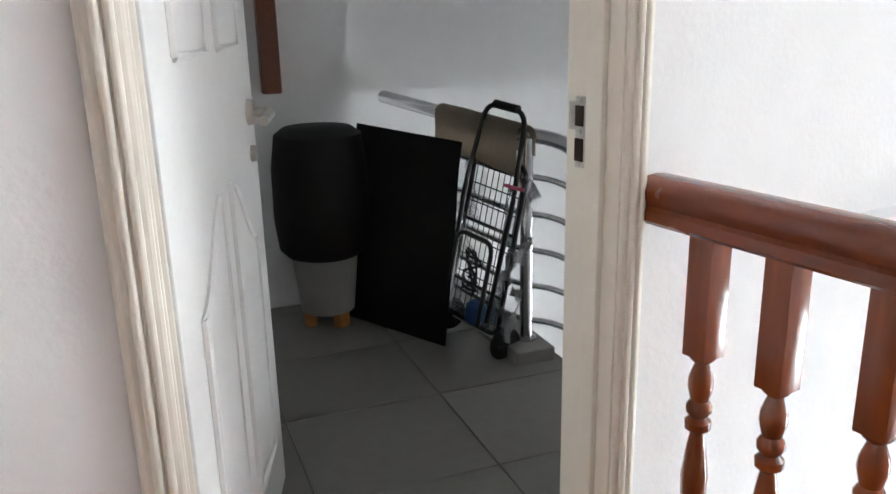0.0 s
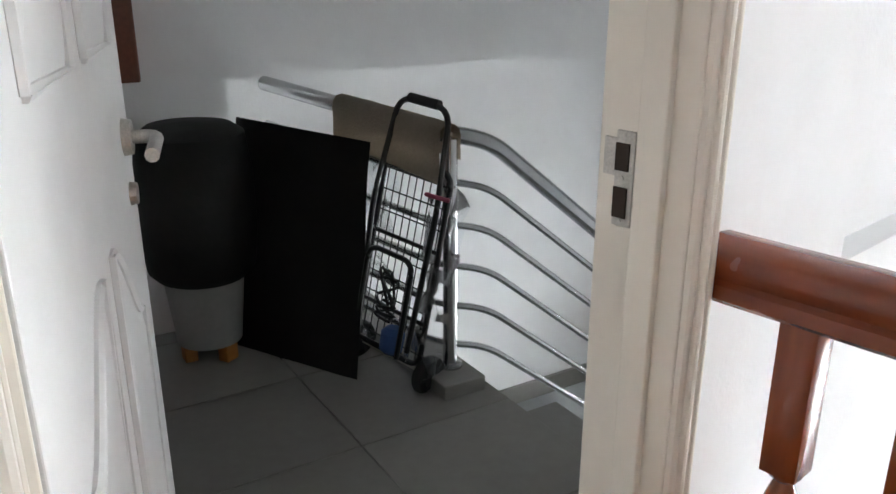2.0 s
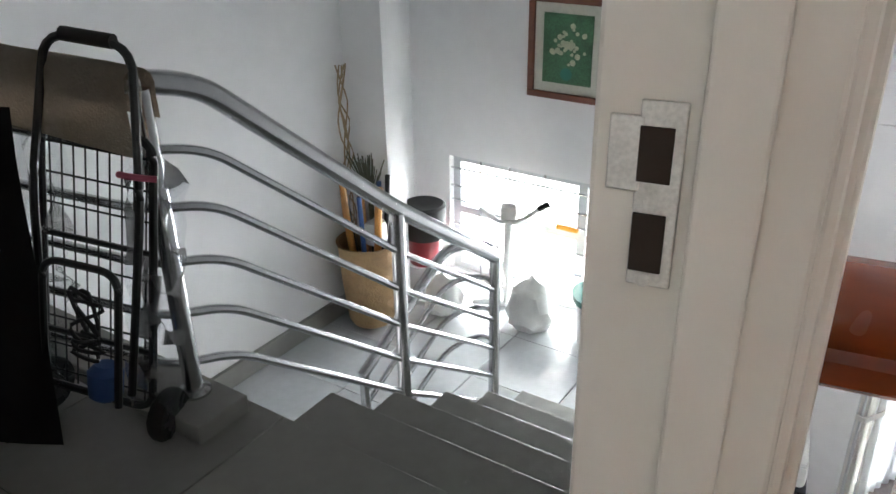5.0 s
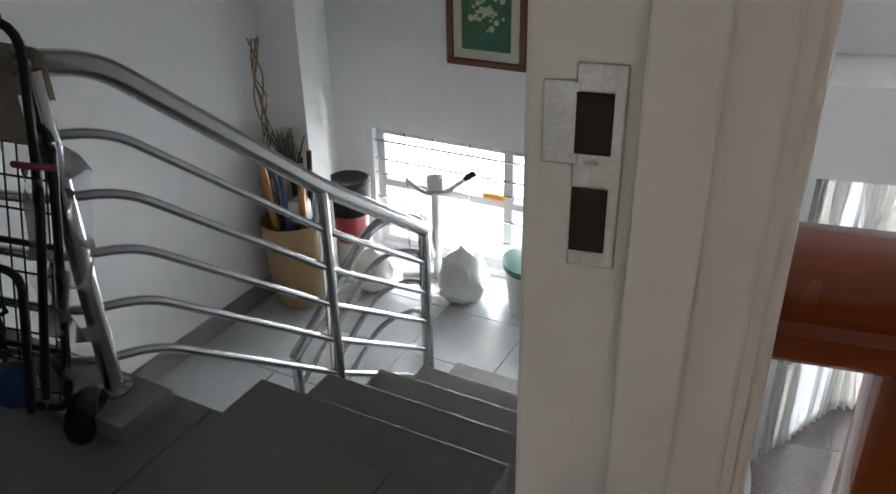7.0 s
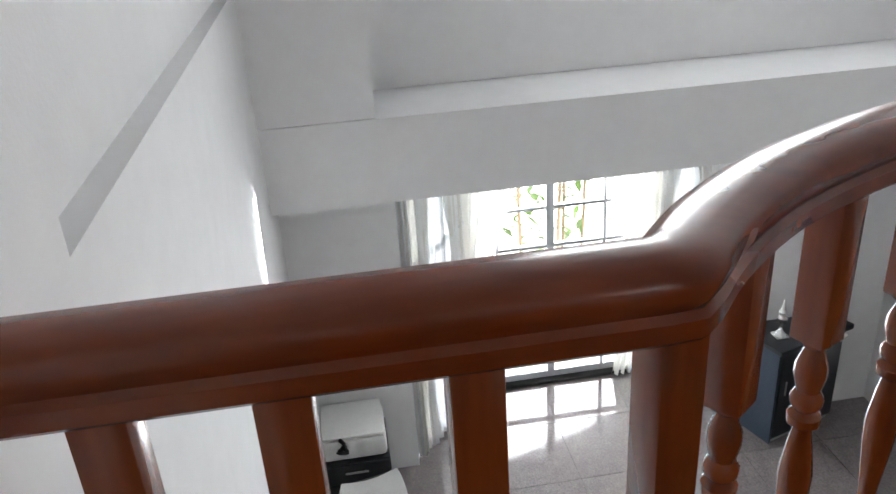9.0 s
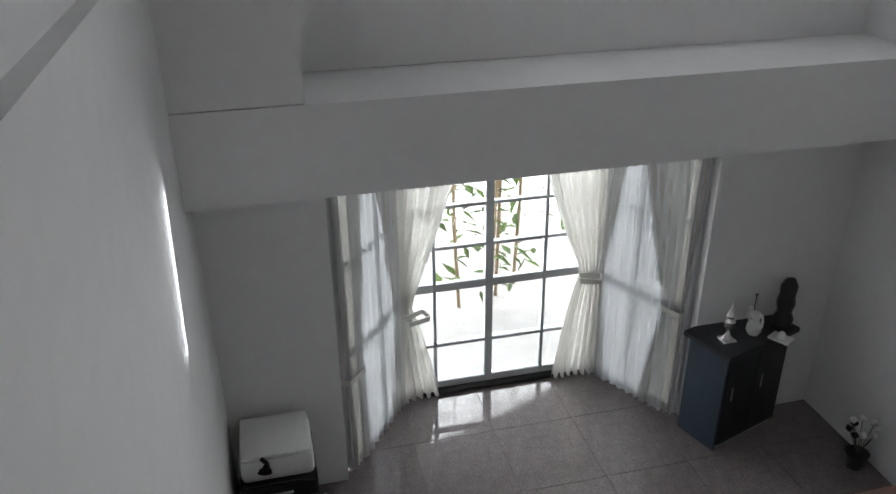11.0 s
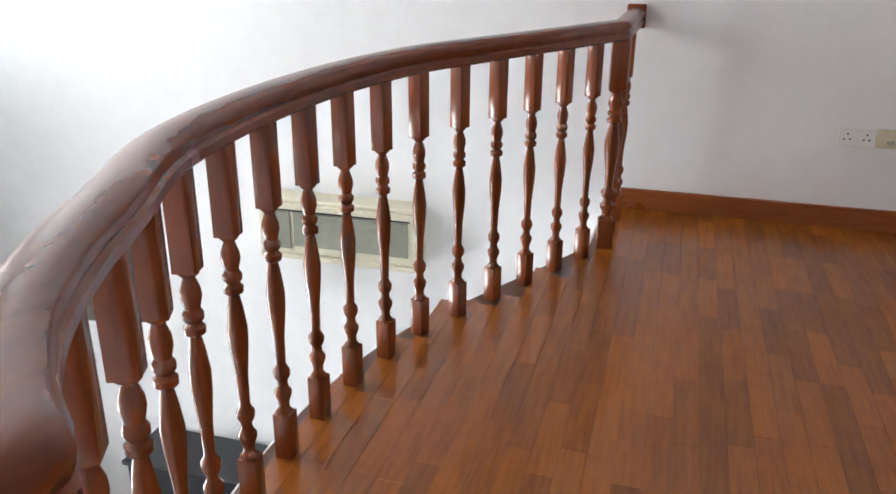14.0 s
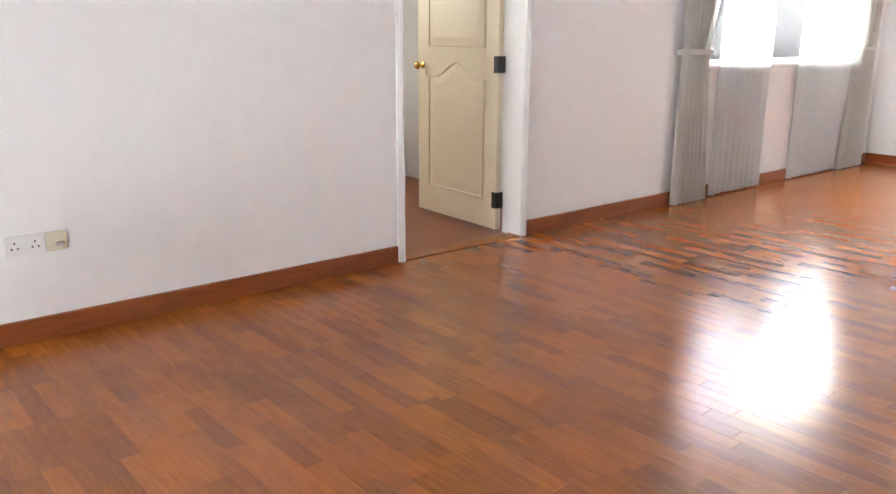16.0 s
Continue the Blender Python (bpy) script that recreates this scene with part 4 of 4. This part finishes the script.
cab = thing("corner_cabinet", "black laminate sideboard in the hall corner", "cabinet")
part("body", boxes(((0.0, -0.56, 0.03), (0.30, 0.0, 0.74)), bevel=0.003), BLACKWOOD, cab)
part("side_panel", boxes(((-0.004, 0.0, 0.0), (0.305, 0.018, 0.74)), bevel=0.002), BLUEBLACK, cab, "dull blue-black side panel")
part("top", boxes(((-0.05, -0.6, 0.74), (0.33, 0.06, 0.775)), bevel=0.004), BLACKWOOD, cab)
part("plinth", boxes(((0.01, -0.55, 0), (0.29, -0.002, 0.03))), GREYPLASTIC, cab)
for y0, y1 in ((-0.555, -0.285), (-0.275, -0.005)):
    d = part("cabinet_door", boxes(((-0.016, y0, 0.05), (0.0, y1, 0.72)), bevel=0.002), BLACKWOOD, cab)
    part("handle", rod([(-0.03, y1 - 0.04, 0.4), (-0.03, y1 - 0.04, 0.5)], 0.005, 8), NICKEL, d)
cab.matrix_world = pose(4.775, -1.50, LIVING, 0, 0, 18)


def on_cabinet(x, y, a=0):
    return cab.matrix_world.copy() @ pose(x, y, 0.775, 0, 0, a)


trophy = thing("silver_trophy", "silver figure trophy on a square base", "trophy")
part("base", boxes(((-0.045, -0.045, 0), (0.045, 0.045, 0.02)), bevel=0.004), SILVER, trophy)
part("stem", lathe([(0.04, 0.02), (0.012, 0.06), (0.012, 0.09), (0.03, 0.11), (0.035, 0.15), (0.02, 0.17), (0.028, 0.19), (0.012, 0.23), (0.003, 0.28)], 14), SILVER, trophy, "", True)
trophy.matrix_world = pose(0, 0, 0) @ (Matrix.Translation((4.89, -1.54, LIVING + 0.775)))
vase = thing("porcelain_jug", "white porcelain ornament with two handles", "ornament")
part("body", lathe([(0.035, 0), (0.05, 0.03), (0.045, 0.07), (0.025, 0.1), (0.035, 0.14), (0.03, 0.15)], 16), PORCELAIN, vase, "", True)
for s in (-1, 1):
    part("handle", rod(smooth_path([(s * 0.04, 0, 0.05), (s * 0.075, 0, 0.1), (s * 0.06, 0, 0.16), (s * 0.03, 0, 0.14)], 4), 0.008, 8), PORCELAIN, vase, "", True)
vase.matrix_world = Matrix.Translation((4.93, -1.75, LIVING + 0.775))
tray = thing("ash_tray", "pale ornamental dish on the cabinet", "dish")
part("dish", boxes(((-0.07, -0.05, 0), (0.07, 0.05, 0.018)), bevel=0.008), PORCELAIN, tray)
part("figure", lathe([(0.03, 0.018), (0.02, 0.05), (0.006, 0.06)], 10), PORCELAIN, tray, "", True)
tray.matrix_world = pose(4.82, -1.88, LIVING + 0.775, 0, 0, 30)
statue = bmesh.new()
lathe([(0.06, 0), (0.065, 0.05), (0.045, 0.09), (0.06, 0.16), (0.05, 0.22), (0.055, 0.28), (0.03, 0.33), (0.005, 0.34)], 16, statue)
for v in statue.verts:
    v.co += v.co.normalized() * 0.012 * noise.noise(v.co * 20)
ob = tagged(mesh_object("dark_statuette", statue, BLACKWOOD, None, "", True), "tall black carved statuette on the cabinet", "statuette")
ob.matrix_world = Matrix.Translation((4.99, -2.0, LIVING + 0.775))
cs = thing("candle_stand", "thin dark candle stand on the cabinet", "candle stand")
part("stand", lathe([(0.03, 0), (0.03, 0.008), (0.004, 0.015), (0.004, 0.2), (0.012, 0.21)], 12), BLACKMETAL, cs)
cs.matrix_world = Matrix.Translation((5.05, -1.82, LIVING + 0.775))

sc = thing("wall_sconce", "half-bowl patterned clay wall lamp", "wall lamp")
bm = bmesh.new()
rings = []
for r, z in ((0.03, -0.11), (0.09, -0.10), (0.13, -0.06), (0.145, -0.02), (0.15, 0.0), (0.15, 0.012), (0.138, 0.012), (0.13, -0.01), (0.08, -0.07), (0.02, -0.085)):
    rings.append([bm.verts.new((r * math.cos(math.pi * i / 14), r * 0.75 * math.sin(math.pi * i / 14), z)) for i in range(15)])
for a, b in zip(rings, rings[1:]):
    for i in range(14):
        bm.faces.new((a[i], a[i + 1], b[i + 1], b[i]))
bmesh.ops.recalc_face_normals(bm, faces=bm.faces[:])
part("bowl", bm, STONEWARE, sc, "", True)
part("back_plate", boxes(((-0.09, 0, -0.11), (0.09, 0.006, 0.0)), bevel=0.003), STONEWARE, sc)
sc.matrix_world = Matrix.Translation((4.12, BACKY, -0.77))
hook = thing("wall_ornament", "small dark metal ornament on the wall", "ornament")
part("figure", rod(smooth_path([(0, 0.008, -0.03), (0.012, 0.01, -0.01), (-0.01, 0.012, 0.005), (0.012, 0.01, 0.03)], 4), 0.008, 8), BLACKMETAL, hook, "", True)
part("arm", rod([(-0.02, 0.008, -0.012), (0.025, 0.008, 0.012)], 0.005, 6), BLACKMETAL, hook)
hook.matrix_world = Matrix.Translation((4.2, BACKY, -1.18))
sw = thing("wall_switch", "white plastic switch plate on the hall wall", "switch")
part("plate", boxes(((-0.04, 0, -0.04), (0.04, 0.009, 0.04)), bevel=0.003), WHITEPLASTIC, sw)
part("rocker", boxes(((-0.012, 0.009, -0.018), (0.012, 0.014, 0.018)), bevel=0.002), WHITEPLASTIC, sw)
sw.matrix_world = Matrix.Translation((3.97, BACKY, -1.16))

ac = thing("air_conditioner", "aged cream wall air conditioner with a mesh front", "air conditioner")
part("case", boxes(((0, 0, 0), (0.86, 0.15, 0.32)), bevel=0.012), BEIGEPLASTIC, ac)
part("grille", boxes(((0.05, 0.15, 0.07), (0.66, 0.158, 0.25)), bevel=0.002), GRILLE, ac, "grey-green mesh grille")
part("grille", boxes(((0.68, 0.15, 0.05), (0.81, 0.158, 0.25)), bevel=0.002), GRILLE, ac)
part("lower_lip", boxes(((0.01, 0.15, 0.0), (0.85, 0.172, 0.028)), bevel=0.006), BEIGEPLASTIC, ac)
part("upper_lip", boxes(((0.01, 0.15, 0.265), (0.85, 0.168, 0.3)), bevel=0.006), BEIGEPLASTIC, ac)
part("slot", boxes(((0.04, 0.1495, 0.252), (0.82, 0.153, 0.262))), BLACKMETAL, ac)
ac.matrix_world = Matrix.Translation((2.03, BACKY, -0.262))

tv = thing("tv_console", "black cabinet standing along the hall wall", "cabinet")
part("body", boxes(((0, 0, 0.05), (0.75, 0.36, 0.82)), bevel=0.005), BLACKWOOD, tv)
part("top", boxes(((-0.02, 0, 0.82), (0.77, 0.38, 0.85)), bevel=0.004), BLACKWOOD, tv)
part("plinth", boxes(((0.03, 0.03, 0), (0.72, 0.33, 0.05))), BLACKWOOD, tv)
part("shelf", boxes(((0.03, 0.355, 0.35), (0.72, 0.37, 0.37))), NICKEL, tv)
tv.matrix_world = Matrix.Translation((3.0, BACKY + 0.02, LIVING))

fl = thing("flower_pot", "small pot of dark and white flowers on the floor", "plant")
part("pot", lathe([(0.05, 0), (0.07, 0.1), (0.075, 0.11), (0.06, 0.11)], 16), BLACKWOOD, fl, "", True)
for k in range(9):
    a = k * 2.4
    part("stem", rod([(0, 0, 0.1), (0.05 * math.cos(a), 0.05 * math.sin(a), 0.22), (0.08 * math.cos(a), 0.08 * math.sin(a), 0.27 + 0.02 * (k % 3))], 0.003, 5), GRASSGREY, fl)
    bm = bmesh.new()
    bmesh.ops.create_icosphere(bm, subdivisions=2, radius=0.022, matrix=Matrix.Translation((0.08 * math.cos(a), 0.08 * math.sin(a), 0.28 + 0.02 * (k % 3))))
    for v in bm.verts:
        v.co += Vector((noise.noise(v.co * 60), noise.noise(v.co * 55), noise.noise(v.co * 50))) * 0.012
    part("flower", bm, PORCELAIN if k % 3 else BLACKCLOTH, fl)
fl.matrix_world = Matrix.Translation((4.42, BACKY + 0.12, LIVING))

dr = thing("drawer_unit", "black three-drawer unit by the bay", "drawers")
part("body", boxes(((0, 0, 0), (0.4, 0.42, 0.47)), bevel=0.004), BLACKWOOD, dr)
for z in (0.04, 0.185, 0.33):
    d = part("drawer", boxes(((-0.014, 0.012, z), (0, 0.408, z + 0.13)), bevel=0.003), BLACKWOOD, dr)
    part("handle", boxes(((-0.026, 0.14, z + 0.07), (-0.014, 0.28, z + 0.08)), bevel=0.003), NICKEL, d)
dr.matrix_world = Matrix.Translation((4.66, 1.07, LIVING))
pr = thing("white_box", "white rounded machine with a folded black cord", "printer")
part("body", boxes(((0.0, 0, 0), (0.36, 0.40, 0.15)), bevel=0.03), WHITEPLASTIC, pr, "", True)
part("lid", boxes(((0.01, 0.01, 0.15), (0.36, 0.39, 0.175)), bevel=0.01), WHITEPLASTIC, pr, "", True)
part("black_bow", rod(smooth_path([(-0.006, 0.28, 0.17), (-0.01, 0.25, 0.12), (-0.008, 0.3, 0.08), (-0.008, 0.24, 0.07), (-0.01, 0.27, 0.12)], 4), 0.012, 6), BLACKCLOTH, pr, "black cord", True)
pr.matrix_world = Matrix.Translation((4.68, 1.08, LIVING + 0.47))
ch = thing("office_chair", "white-backed chair with a dark seat", "chair")
bm = bmesh.new()
rows = []
for j in range(9):
    rows.append([bm.verts.new((-0.03 * math.sin(math.pi * i / 8), -0.2 + 0.4 * i / 8 * (1 - 0.25 * (j / 8) ** 3) + 0.05 * (j / 8) ** 3, 0.45 + 0.4 * j / 8)) for i in range(9)])
for a, b in zip(rows, rows[1:]):
    for i in range(8):
        bm.faces.new((a[i], a[i + 1], b[i + 1], b[i]))
bmesh.ops.solidify(bm, geom=bm.faces[:], thickness=0.03)
part("backrest", bm, WHITEPLASTIC, ch, "", True)
part("seat", boxes(((0.0, -0.22, 0.42), (0.42, 0.22, 0.48)), bevel=0.02), BLACKCLOTH, ch, "dark padded seat", True)
part("column", lathe([(0.03, 0.06), (0.03, 0.42)], 12, None, (0.2, 0, 0)), BLACKMETAL, ch)
for k in range(5):
    a = k * 2 * math.pi / 5
    part("leg", rod([(0.2, 0, 0.07), (0.2 + 0.25 * math.cos(a), 0.25 * math.sin(a), 0.03)], 0.02, 8), BLACKMETAL, ch)
ch.matrix_world = pose(4.08, 1.2, LIVING, 0, 0, 12)

# ---- bedroom things ----
sk = thing("power_socket", "cream double wall socket beside a blank plate", "socket")
plate = part("socket_plate", boxes(((-0.095, 0, 0), (0.05, 0.009, 0.08)), bevel=0.003), WHITEPLASTIC, sk)
for x in (-0.06, 0.015):
    # Tiny dark blocks paint the shade of the pin holes onto the plate.
    for dx, dz in ((0, 0.052), (-0.011, 0.03), (0.011, 0.03)):
        part("pin_hole_shade", boxes(((x + dx - 0.003, 0.0088, dz - 0.004), (x + dx + 0.003, 0.0096, dz + 0.004))), HOLESHADE, plate)
    part("rocker", boxes(((x - 0.006, 0.009, 0.06), (x + 0.006, 0.013, 0.073)), bevel=0.001), WHITEPLASTIC, plate)
part("aerial_plate", boxes(((-0.18, 0, 0), (-0.1, 0.009, 0.08)), bevel=0.003), BEIGEPLASTIC, sk, "yellowed plate")
part("aerial_jack", boxes(((-0.165, 0.009, 0.02), (-0.135, 0.02, 0.035)), bevel=0.002), GREYPLASTIC, sk)
sk.matrix_world = Matrix.Translation((0.168, BACKY, 0.49))

BG = "bedroom curtains"
curtain("bedroom_curtain", "white tied bedroom curtain reaching the floor", [(-4.08, -2.34), (-4.65, -2.34)], FLOOR + 0.01, 2.6, 7, 0.035, CURTAIN, 1.22, 0.12, 0.5, BG)
curtain("bedroom_curtain", "white tied bedroom curtain reaching the floor", [(-6.5, -2.34), (-7.15, -2.34)], FLOOR + 0.01, 2.6, 8, 0.035, CURTAIN, 1.22, 0.9, 0.5, BG)
curtain("bedroom_sheer", "thin white sheer hanging under the window", [(-4.62, -2.37), (-5.35, -2.37)], FLOOR + 0.015, 2.55, 9, 0.018, SHEER, None, 0, 0.4, BG)
curtain("bedroom_sheer", "thin white sheer hanging under the window", [(-5.8, -2.37), (-6.75, -2.37)], FLOOR + 0.015, 2.55, 11, 0.018, SHEER, None, 0, 0.4, BG)
rodc = thing("curtain_rod", "white curtain rod over the bedroom window", "curtain rod")
part("pole", rod([(-7.25, -2.34, 2.62), (-4.1, -2.34, 2.62)], 0.014, 10), WHITEPLASTIC, rodc)
for x in (-7.2, -5.6, -4.15):
    part("bracket", boxes(((x - 0.01, BACKY, 2.6), (x + 0.01, -2.33, 2.64))), WHITEPLASTIC, rodc)

van = thing("vanity_unit", "red-brown wooden vanity with white top", "vanity")
part("cabinet", boxes(((0, 0, 0), (0.95, 0.5, 0.82)), bevel=0.004), SKIRT, van)
part("counter", boxes(((-0.03, 0, 0.82), (0.98, 0.53, 0.86)), bevel=0.006), PORCELAIN, van, "white counter top")
part("basin", lathe([(0.06, 0.86), (0.16, 0.9), (0.19, 0.95), (0.18, 0.95), (0.1, 0.89)], 20, None, (0.25, 0.27, 0)), PORCELAIN, van, "", True)
van.matrix_world = pose(-2.55, -5.0, FLOOR - 0.01)

# ---- outdoors ----
tagged(mesh_object("backdrop", boxes(((9.5, -14, -8), (9.6, 14, 7))), OUTSIDE), "bright hazy sky beyond the windows", "sky", kind="structure")
tagged(mesh_object("backdrop", boxes(((-16, -9.1, -4), (2, -9.0, 8))), OUTSIDE), "bright hazy sky beyond the windows", "sky", kind="structure")
structure("ground", boxes(((-200, -200, -2.95), (200, 200, -2.72))), material("pale_paving", (0.7, 0.68, 0.66), 0.8, vary=0.1), "pale paved ground outside", category="ground")
bush = thing("garden_shrub", "sunlit garden shrub with large leaves", "shrub")
rs = random.Random(9)
bm = bmesh.new()
for k in range(4):
    x, y = rs.uniform(-0.2, 0.2), rs.uniform(-0.4, 0.4)
    rod([(x, y, 0), (x * 1.4, y * 1.2, 0.9), (x * 2, y * 1.3, 1.9)], 0.018, 6, bm)
part("trunk", bm, TWIG, bush)
bm = bmesh.new()
for k in range(240):
    c = Vector((rs.gauss(0, 0.25), rs.gauss(0, 0.32), rs.uniform(0.25, 2.3)))
    d = Vector((rs.uniform(-1, 1), rs.uniform(-1, 1), rs.uniform(-0.5, 0.8))).normalized()
    s = d.cross(Vector((0.2, 0.1, 1))).normalized() * rs.uniform(0.02, 0.05)
    n = rs.uniform(0.1, 0.26)
    v = [bm.verts.new(q) for q in (c, c + d * n * 0.4 + s, c + d * n + Vector((0, 0, -0.04)), c + d * n * 0.4 - s)]
    bm.faces.new(v)
tagged(part("crown", bm, LEAF, bush), kind="stuff")
bush.matrix_world = Matrix.Translation((7.6, -0.75, -2.72))

# ---- floor pieces, last ----


def tiles(parent, mat, x0, x1, y0, y1, z, size, gap=0.004):
    me = {}
    nx, ny = max(1, round((x1 - x0) / size)), max(1, round((y1 - y0) / size))
    sx, sy = (x1 - x0) / nx, (y1 - y0) / ny
    bm = bmesh.new()
    box(bm, (gap / 2, gap / 2, -0.006), (sx - gap / 2, sy - gap / 2, 0), 0.0015)
    first_tile = part("tile", bm, mat, parent)
    for i in range(nx):
        for j in range(ny):
            t = first_tile if i + j == 0 else new("tile", first_tile.data)
            t.parent = parent
            t.location = (x0 + i * sx, y0 + j * sy, z)


tiles(bpy.data.objects["living_floor_bed"], GRANITE, 0.5, 5.93, BACKY, HALLY, LIVING, 0.6, 0.003)
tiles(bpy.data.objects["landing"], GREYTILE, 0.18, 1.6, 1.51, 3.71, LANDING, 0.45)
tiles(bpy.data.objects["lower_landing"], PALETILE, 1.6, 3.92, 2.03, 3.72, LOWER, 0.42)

# Parquet strips: the ones in the open middle singly, the rest joined.
SW, SL = 0.066, 0.33
bm = bmesh.new()
box(bm, (0.0004, 0.0004, -0.004), (SW - 0.0004, SL - 0.0004, 0), 0.0005)
strip_mesh = None
verts, faces = [], []
rp = random.Random(3)
for i in range(int(9.2 / SW)):
    x = -7.38 + i * SW
    y = BACKY - rp.random() * SL
    while y < 1.45:
        y0, y1 = max(y, BACKY + 0.001), min(y + SL, 1.449)
        xm, ym = x + SW / 2, (y0 + y1) / 2
        limit = 1.32
        for a, b in zip(LINE, LINE[1:]):
            if min(a.y, b.y) <= ym <= max(a.y, b.y):
                limit = a.x + (b.x - a.x) * (0 if abs(b.y - a.y) < 1e-6 else (ym - a.y) / (b.y - a.y)) + 0.055
                break
        y += SL
        if x + SW > limit or y1 - y0 < 0.01:
            continue
        whole = y1 - y0 > SL - 0.002
        if whole and -1.75 < x < 0.6 and -1.7 < y0 < -0.35 and i % 2 == 0:
            if strip_mesh is None:
                o = part("parquet_strip", bm, PARQUET, floor_bed)
                strip_mesh = o.data
            else:
                o = new("parquet_strip", strip_mesh)
                o.parent = floor_bed
            o.location = (x, y0, FLOOR)
            continue
        k = len(verts)
        e = 0.0006
        for z, g in ((FLOOR - 0.004, 0.0003), (FLOOR - 0.0004, 0.0003), (FLOOR, e)):
            verts += [(x + g, y0 + g, z), (x + SW - g, y0 + g, z), (x + SW - g, y1 - g, z), (x + g, y1 - g, z)]
        for r in (0, 4):
            for q in range(4):
                q2 = (q + 1) % 4
                faces.append((k + r + q, k + r + q2, k + r + 4 + q2, k + r + 4 + q))
        faces.append((k + 8, k + 9, k + 10, k + 11))
me = bpy.data.meshes.new("parquet_strips")
me.from_pydata(verts, [], faces)
me.materials.append(PARQUET)
rest = new("parquet_strips", me)
rest.parent = floor_bed
tagged(rest, kind="stuff")

# The stair well as a whole stands higher and slightly askew to the hall.
WELL = {"wall_well_west", "wall_well_north", "wall_well_pier", "wall_well_east", "landing", "lower_landing", "railing_kerb", "step_trim", "staircase", "window_2", "steel_railing",
        "shopping_trolley", "black_garment_bag", "covered_bin", "towel", "wooden_post", "umbrella_basket", "curly_twigs", "dried_grass", "laundry_tub", "exercise_bike", "carrier_bag",
        "recycling_crate", "toy_boomerang", "framed_picture", "stair_daylight"}
for ob in list(scene.objects):
    if ob.parent is None and ob.name.split(".")[0] in WELL:
        ob.matrix_world = pose(1.822, 2.529, 0.2, 0, 0, -9.96) @ Matrix.Diagonal((0.94, 0.94, 0.94, 1)) @ Matrix.Translation((-1.515, -2.58, 0)) @ ob.matrix_basis
